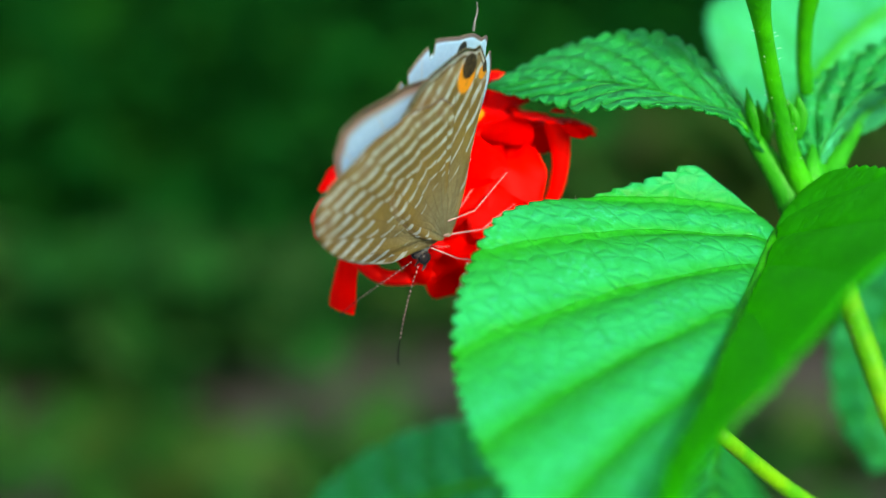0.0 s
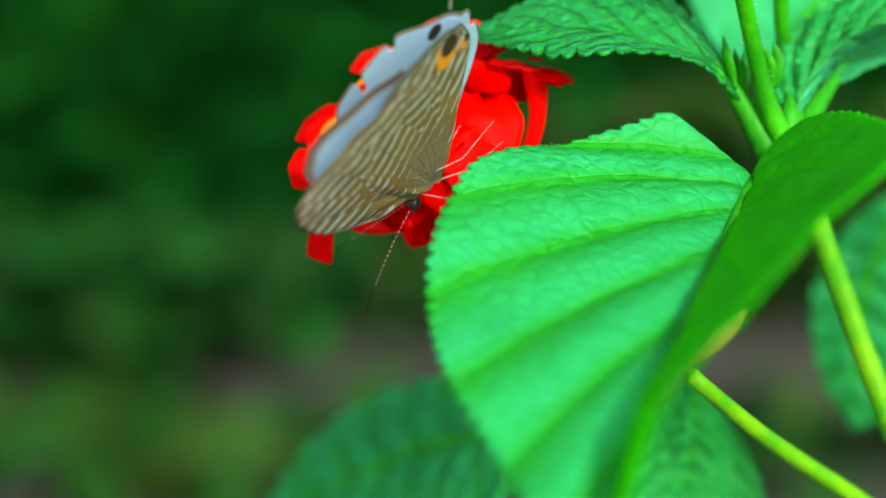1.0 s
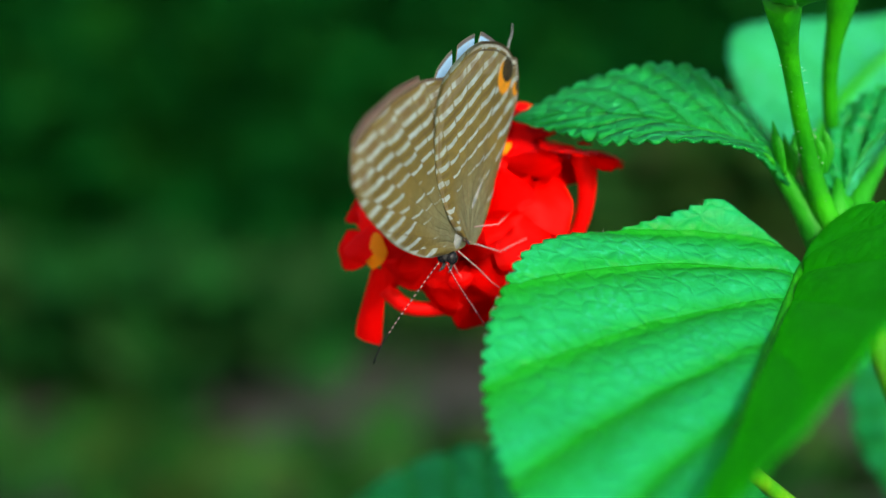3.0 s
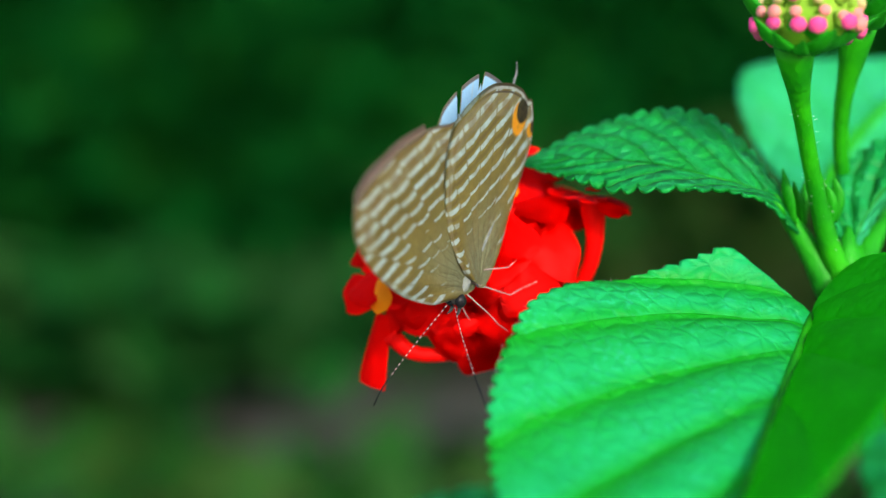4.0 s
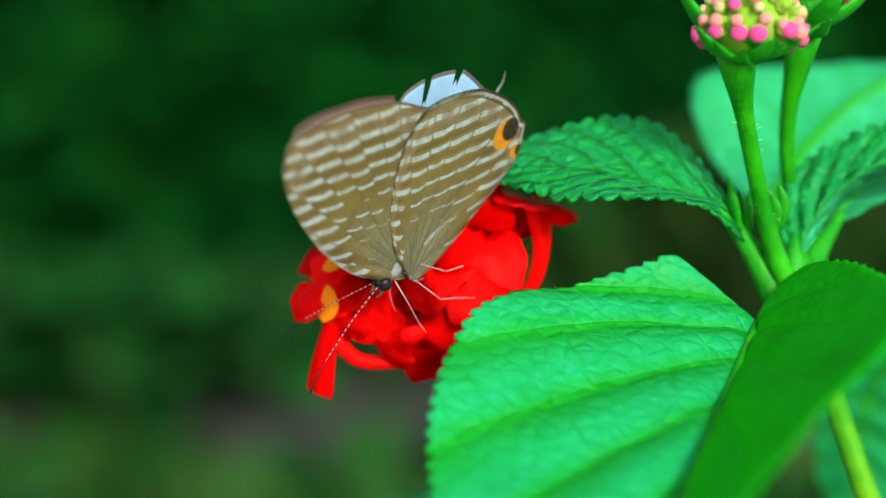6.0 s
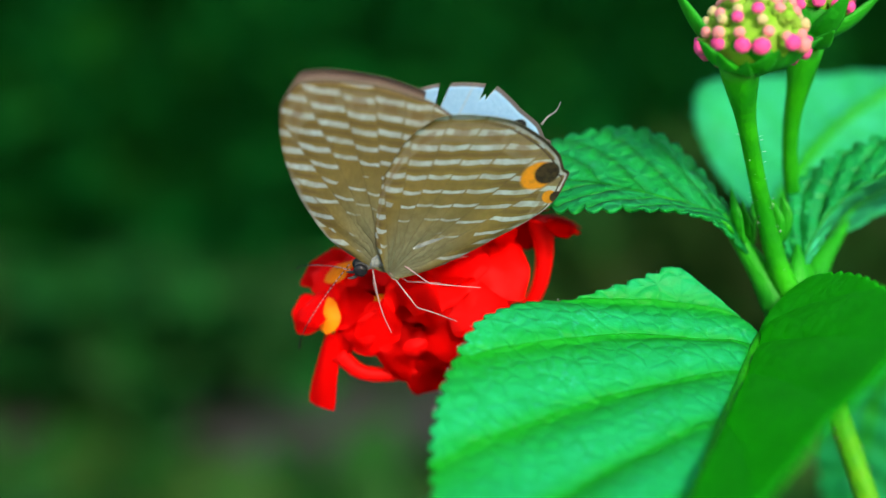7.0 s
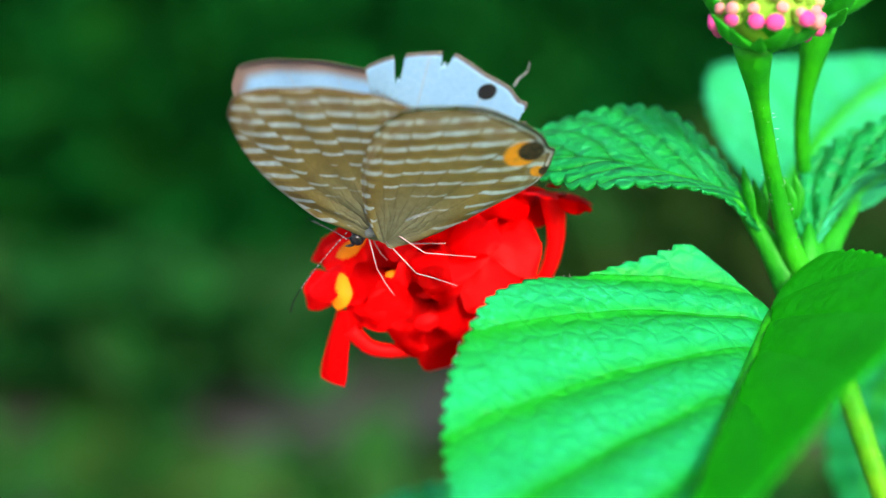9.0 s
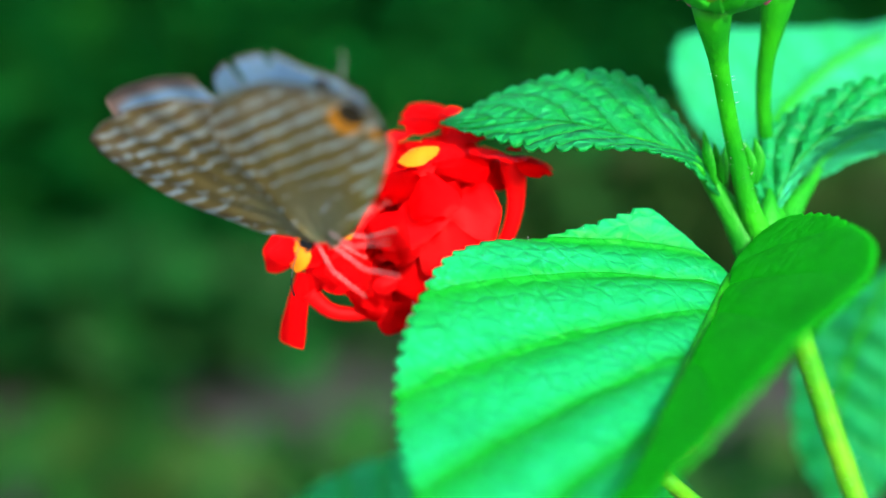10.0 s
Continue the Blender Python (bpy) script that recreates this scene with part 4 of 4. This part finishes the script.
bm = add_ball(bmesh.new(), (0.1 * MM, 0, 1.1 * MM), (1.3 * MM, 0.5 * MM, 0.6 * MM), 16, 12)
part("thorax", bm, FUR, butterfly, "grey furry thorax", LOCAL)
part("abdomen", add_tube(bmesh.new(), [Vector(p) * MM for p in ((0.9, 0, 1.0), (2.8, 0, 0.7), (4.8, 0, 0.2), (6.8, 0, -0.3))], [0.5 * MM, 0.5 * MM, 0.42 * MM, 0.12 * MM], 12, 18), FUR, butterfly, "", LOCAL)
head = part("head", add_ball(bmesh.new(), (-1.15 * MM, 0, 1.15 * MM), (0.48 * MM, 0.48 * MM, 0.48 * MM), 14, 10), DARK_FUR, butterfly, "", LOCAL)
antennae = []
for s in (-1, 1):
    part("eye", add_ball(bmesh.new(), (-1.32 * MM, s * 0.36 * MM, 1.15 * MM), (0.44 * MM, 0.33 * MM, 0.46 * MM), 14, 10), BLACK, head, "glossy black eye", LOCAL)
    part("palp", add_tube(bmesh.new(), [Vector(p) * MM for p in ((-1.65, s * 0.25, 0.9), (-2.0, s * 0.3, 0.9), (-2.3, s * 0.35, 1.1))], [0.13 * MM, 0.1 * MM, 0.03 * MM], 6), DARK_FUR, head, "", LOCAL)
    path = spline([Vector(p) * MM for p in ((0, 0, 0), (-2.2, s * 0.35, 0.1), (-4.6, s * 0.8, 0.02), (-6.5, s * 1.14, -0.2), (-7.6, s * 1.3, -0.6))], 44)
    antenna = part("antenna", add_tube(bmesh.new(), path[::4], [0.027 * MM, 0.024 * MM, 0.027 * MM, 0.06 * MM], 6, 44), BLACK, butterfly, "thin antenna ringed black and white", Matrix.Translation((-1.85 * MM, s * 0.3 * MM, 1.5 * MM)))
    antennae.append(antenna)
    bm = bmesh.new()
    for k in range(0, 34, 2):
        add_tube(bm, [path[k], path[k + 1]], [0.031 * MM], 6, 1)
    tagged(part("ring", bm, LEG, antenna, "white rings", LOCAL), kind="stuff")
    for pts in (((-0.7, 0.3, 0.7), (-1.3, 1.3, -0.9), (-1.6, 1.5, -2.2), (-1.7, 1.7, -3.2)),
                ((0.1, 0.35, 0.6), (0.5, 1.4, -2.6), (1.3, 1.6, -3.5), (2.2, 1.9, -4.6)),
                ((0.9, 0.35, 0.6), (2.0, 1.3, -1.5), (3.4, 1.5, -2.5), (4.6, 1.7, -3.3))):
        q = [Vector((a, s * b * (1.0 if s < 0 else 0.4), c if s < 0 else c * 0.72)) * MM for a, b, c in pts]
        bm = add_tube(bmesh.new(), [q[0], q[0].lerp(q[1], 0.6), q[1]], [0.045 * MM, 0.04 * MM, 0.03 * MM], 6)
        add_tube(bm, [q[1], q[1].lerp(q[2], 0.5), q[2]], [0.03 * MM, 0.034 * MM, 0.027 * MM], 6)
        add_tube(bm, [q[2], q[2].lerp(q[3], 0.5), q[3]], [0.027 * MM, 0.024 * MM, 0.018 * MM], 6)
        part("leg", bm, LEG, butterfly, "thin white-scaled leg", LOCAL)


# ---- what moves ----
def motions():
    # seconds, hinge of the wings, its turn, swing of the near forewing, splay of the near pair
    fly = [
        (0.0, 0.63, -3.50, 1.10, 112.1, -61.2, -64.7, 24, 8.6),
        (0.5, 1.37, -3.50, 1.18, 121.6, -47.6, -75.3, 27, 7),
        (1.0, 1.45, -3.50, 1.24, 126.4, -42.5, -77.5, 29, 4.9),
        (1.5, 0.93, -3.50, 0.73, 124.5, -47.6, -73.9, 29, 6.6),
        (2.0, 0.84, -3.50, 0.74, 112, -57.2, -65.2, 29, 9),
        (2.2, -0.27, -3.50, 1.86, 65, -69.9, -8.8, 16, 2),
        (2.5, 0.45, -3.50, 2.59, 31.3, -67, 23.8, 8, 0.7),
        (3.0, 0.42, -3.50, 2.55, 25.1, -70, 34.9, 4, 0.7),
        (4.5, 0.68, -3.50, 2.92, 28.9, -68.5, 30.1, 1, 0.7),
        (5.0, 0.61, -3.50, 2.84, 24.8, -66.3, 34.4, 1, 0.7),
        (5.5, 0.42, -3.50, 3.33, 30.3, -61.5, 27.8, 1, 0.7),
        (7.0, -1.34, -4.50, 5.08, 39.5, -27.9, -10.4, 10, 1),
        (7.5, -1.25, -4.50, 5.45, 47, -30.2, -28.7, 20, 1),
        (8.0, -1.97, -4.50, 5.38, 49.5, -30.4, -26.1, 13, 1),
        (8.5, -2.09, -4.50, 5.54, 50, -24.2, -28.5, 5, 1),
        (9.0, -2.24, -4.50, 5.58, 54.3, -23.7, -30.1, 5, 1.5),
        (9.5, -2.95, -6.30, 4.78, 58.3, -28.4, -59, -6, 2),
        (10.0, -2.38, -14.00, 3.13, 62.7, -29.5, -76.9, 1, 2),
    ]
    walk(butterfly, [(t, pose(x * MM, y * MM, z * MM, rx, ry, rz)) for t, x, y, z, rx, ry, rz, f, s in fly])
    walk(near_fore, [(t, pose(0, 0, 0, s, f, 0)) for t, *_, f, s in fly])
    # The near hindwing slides forward and back once.
    slid = pose(0, 0, 0, -3.2, -18.4, -10.7).to_quaternion()
    near = [(t, s, 0.0) for t, *_, s in fly if t != 8.5] + [(8.25, 1.0, 0.05), (8.5, 1.0, 1.0), (8.7, 1.2, 0.45), (8.9, 1.4, 0.0)]
    walk(near_hind, [(t, Matrix().to_quaternion().slerp(slid, k).to_matrix().to_4x4() @ pose(0, 0, 0, s + 1.7, 0, 0)) for t, s, k in sorted(near)])
    # seconds, splay and swing of the far forewing; splay, swing and turn of the far hindwing
    far = [
        (0.0, 4.6, 42.0, 7.6, 10.6, 5.2),
        (0.5, 3.0, 44.0, -0.1, 10.7, 2.3),
        (1.0, 1.5, 41.0, -8.0, 6.0, 0.6),
        (1.5, 1.8, 41.0, -6.1, 7.1, 0.7),
        (2.0, 3.6, 42.0, 5.7, 10.0, 4.8),
        (2.2, -1.0, 21.0, 0.0, 4.0, 1.0),
        (2.5, 0.3, 12.0, -1.0, 3.0, 0.0),
        (3.0, 0.6, 8.0, 0.4, 3.0, -1.0),
        (4.5, 0.4, 5.0, 0.2, 2.0, 3.0),
        (5.0, 0.4, 5.0, 0.3, 2.0, 0.0),
        (5.5, 0.4, 5.0, 0.5, 1.0, 4.0),
        (7.0, -1.6, 12.0, -2.9, -6.3, 6.3),
        (7.5, -3.6, 21.5, -3.0, 2.5, 1.5),
        (8.0, -3.6, 15.0, -4.5, 2.9, 5.1),
        (8.5, -5.5, 4.5, -1.1, -0.9, -2.0),
        (9.0, -8.2, 4.6, -12.0, -10.7, 7.4),
        (9.5, -1.2, -0.8, -5.1, -3.0, 3.0),
        (10.0, -2.7, 9.0, -5.8, -3.0, 0.0),
    ]
    walk(far_fore, [(t, pose(0, 0.3 * MM, 0, fx, fy, 0)) for t, fx, fy, *_ in far])
    walk(far_hind, [(t, pose(0, 0.5 * MM, 0, hx, hy, hz)) for t, _, _, hx, hy, hz in far])
    # seconds, dip and turn of the near and of the far antenna
    feel = [
        (0.0, 0, -12, 9, -26), (0.5, 23, -9, 16, -20), (1.0, 30, -5, 15, -20), (1.5, 16, -9, 3, -23), (2.0, -2, -11, 4, -24),
        (2.2, 26, 17, -9, -42), (2.5, 12, 48, -1, -19), (3.0, 21, 43, -4, -15), (4.5, 10, 30, 5, -12), (5.0, 4, 30, -4, -18),
        (5.5, -8, 18, -7, -42), (7.0, -10, -64, -32, 3), (8.0, 14, -56, -6, 20), (8.5, -4, -61, -14, 14), (9.0, -6, -58, -18, 19),
        (9.5, 8, -48, -9, 23), (10.0, 20, -48, 2, 6),
    ]
    for k, s in ((0, -1), (1, 1)):
        walk(antennae[k], [(row[0], pose(-1.85 * MM, s * 0.3 * MM, 1.5 * MM, 0, row[1 + 2 * k], row[2 + 2 * k])) for row in feel])


motions()
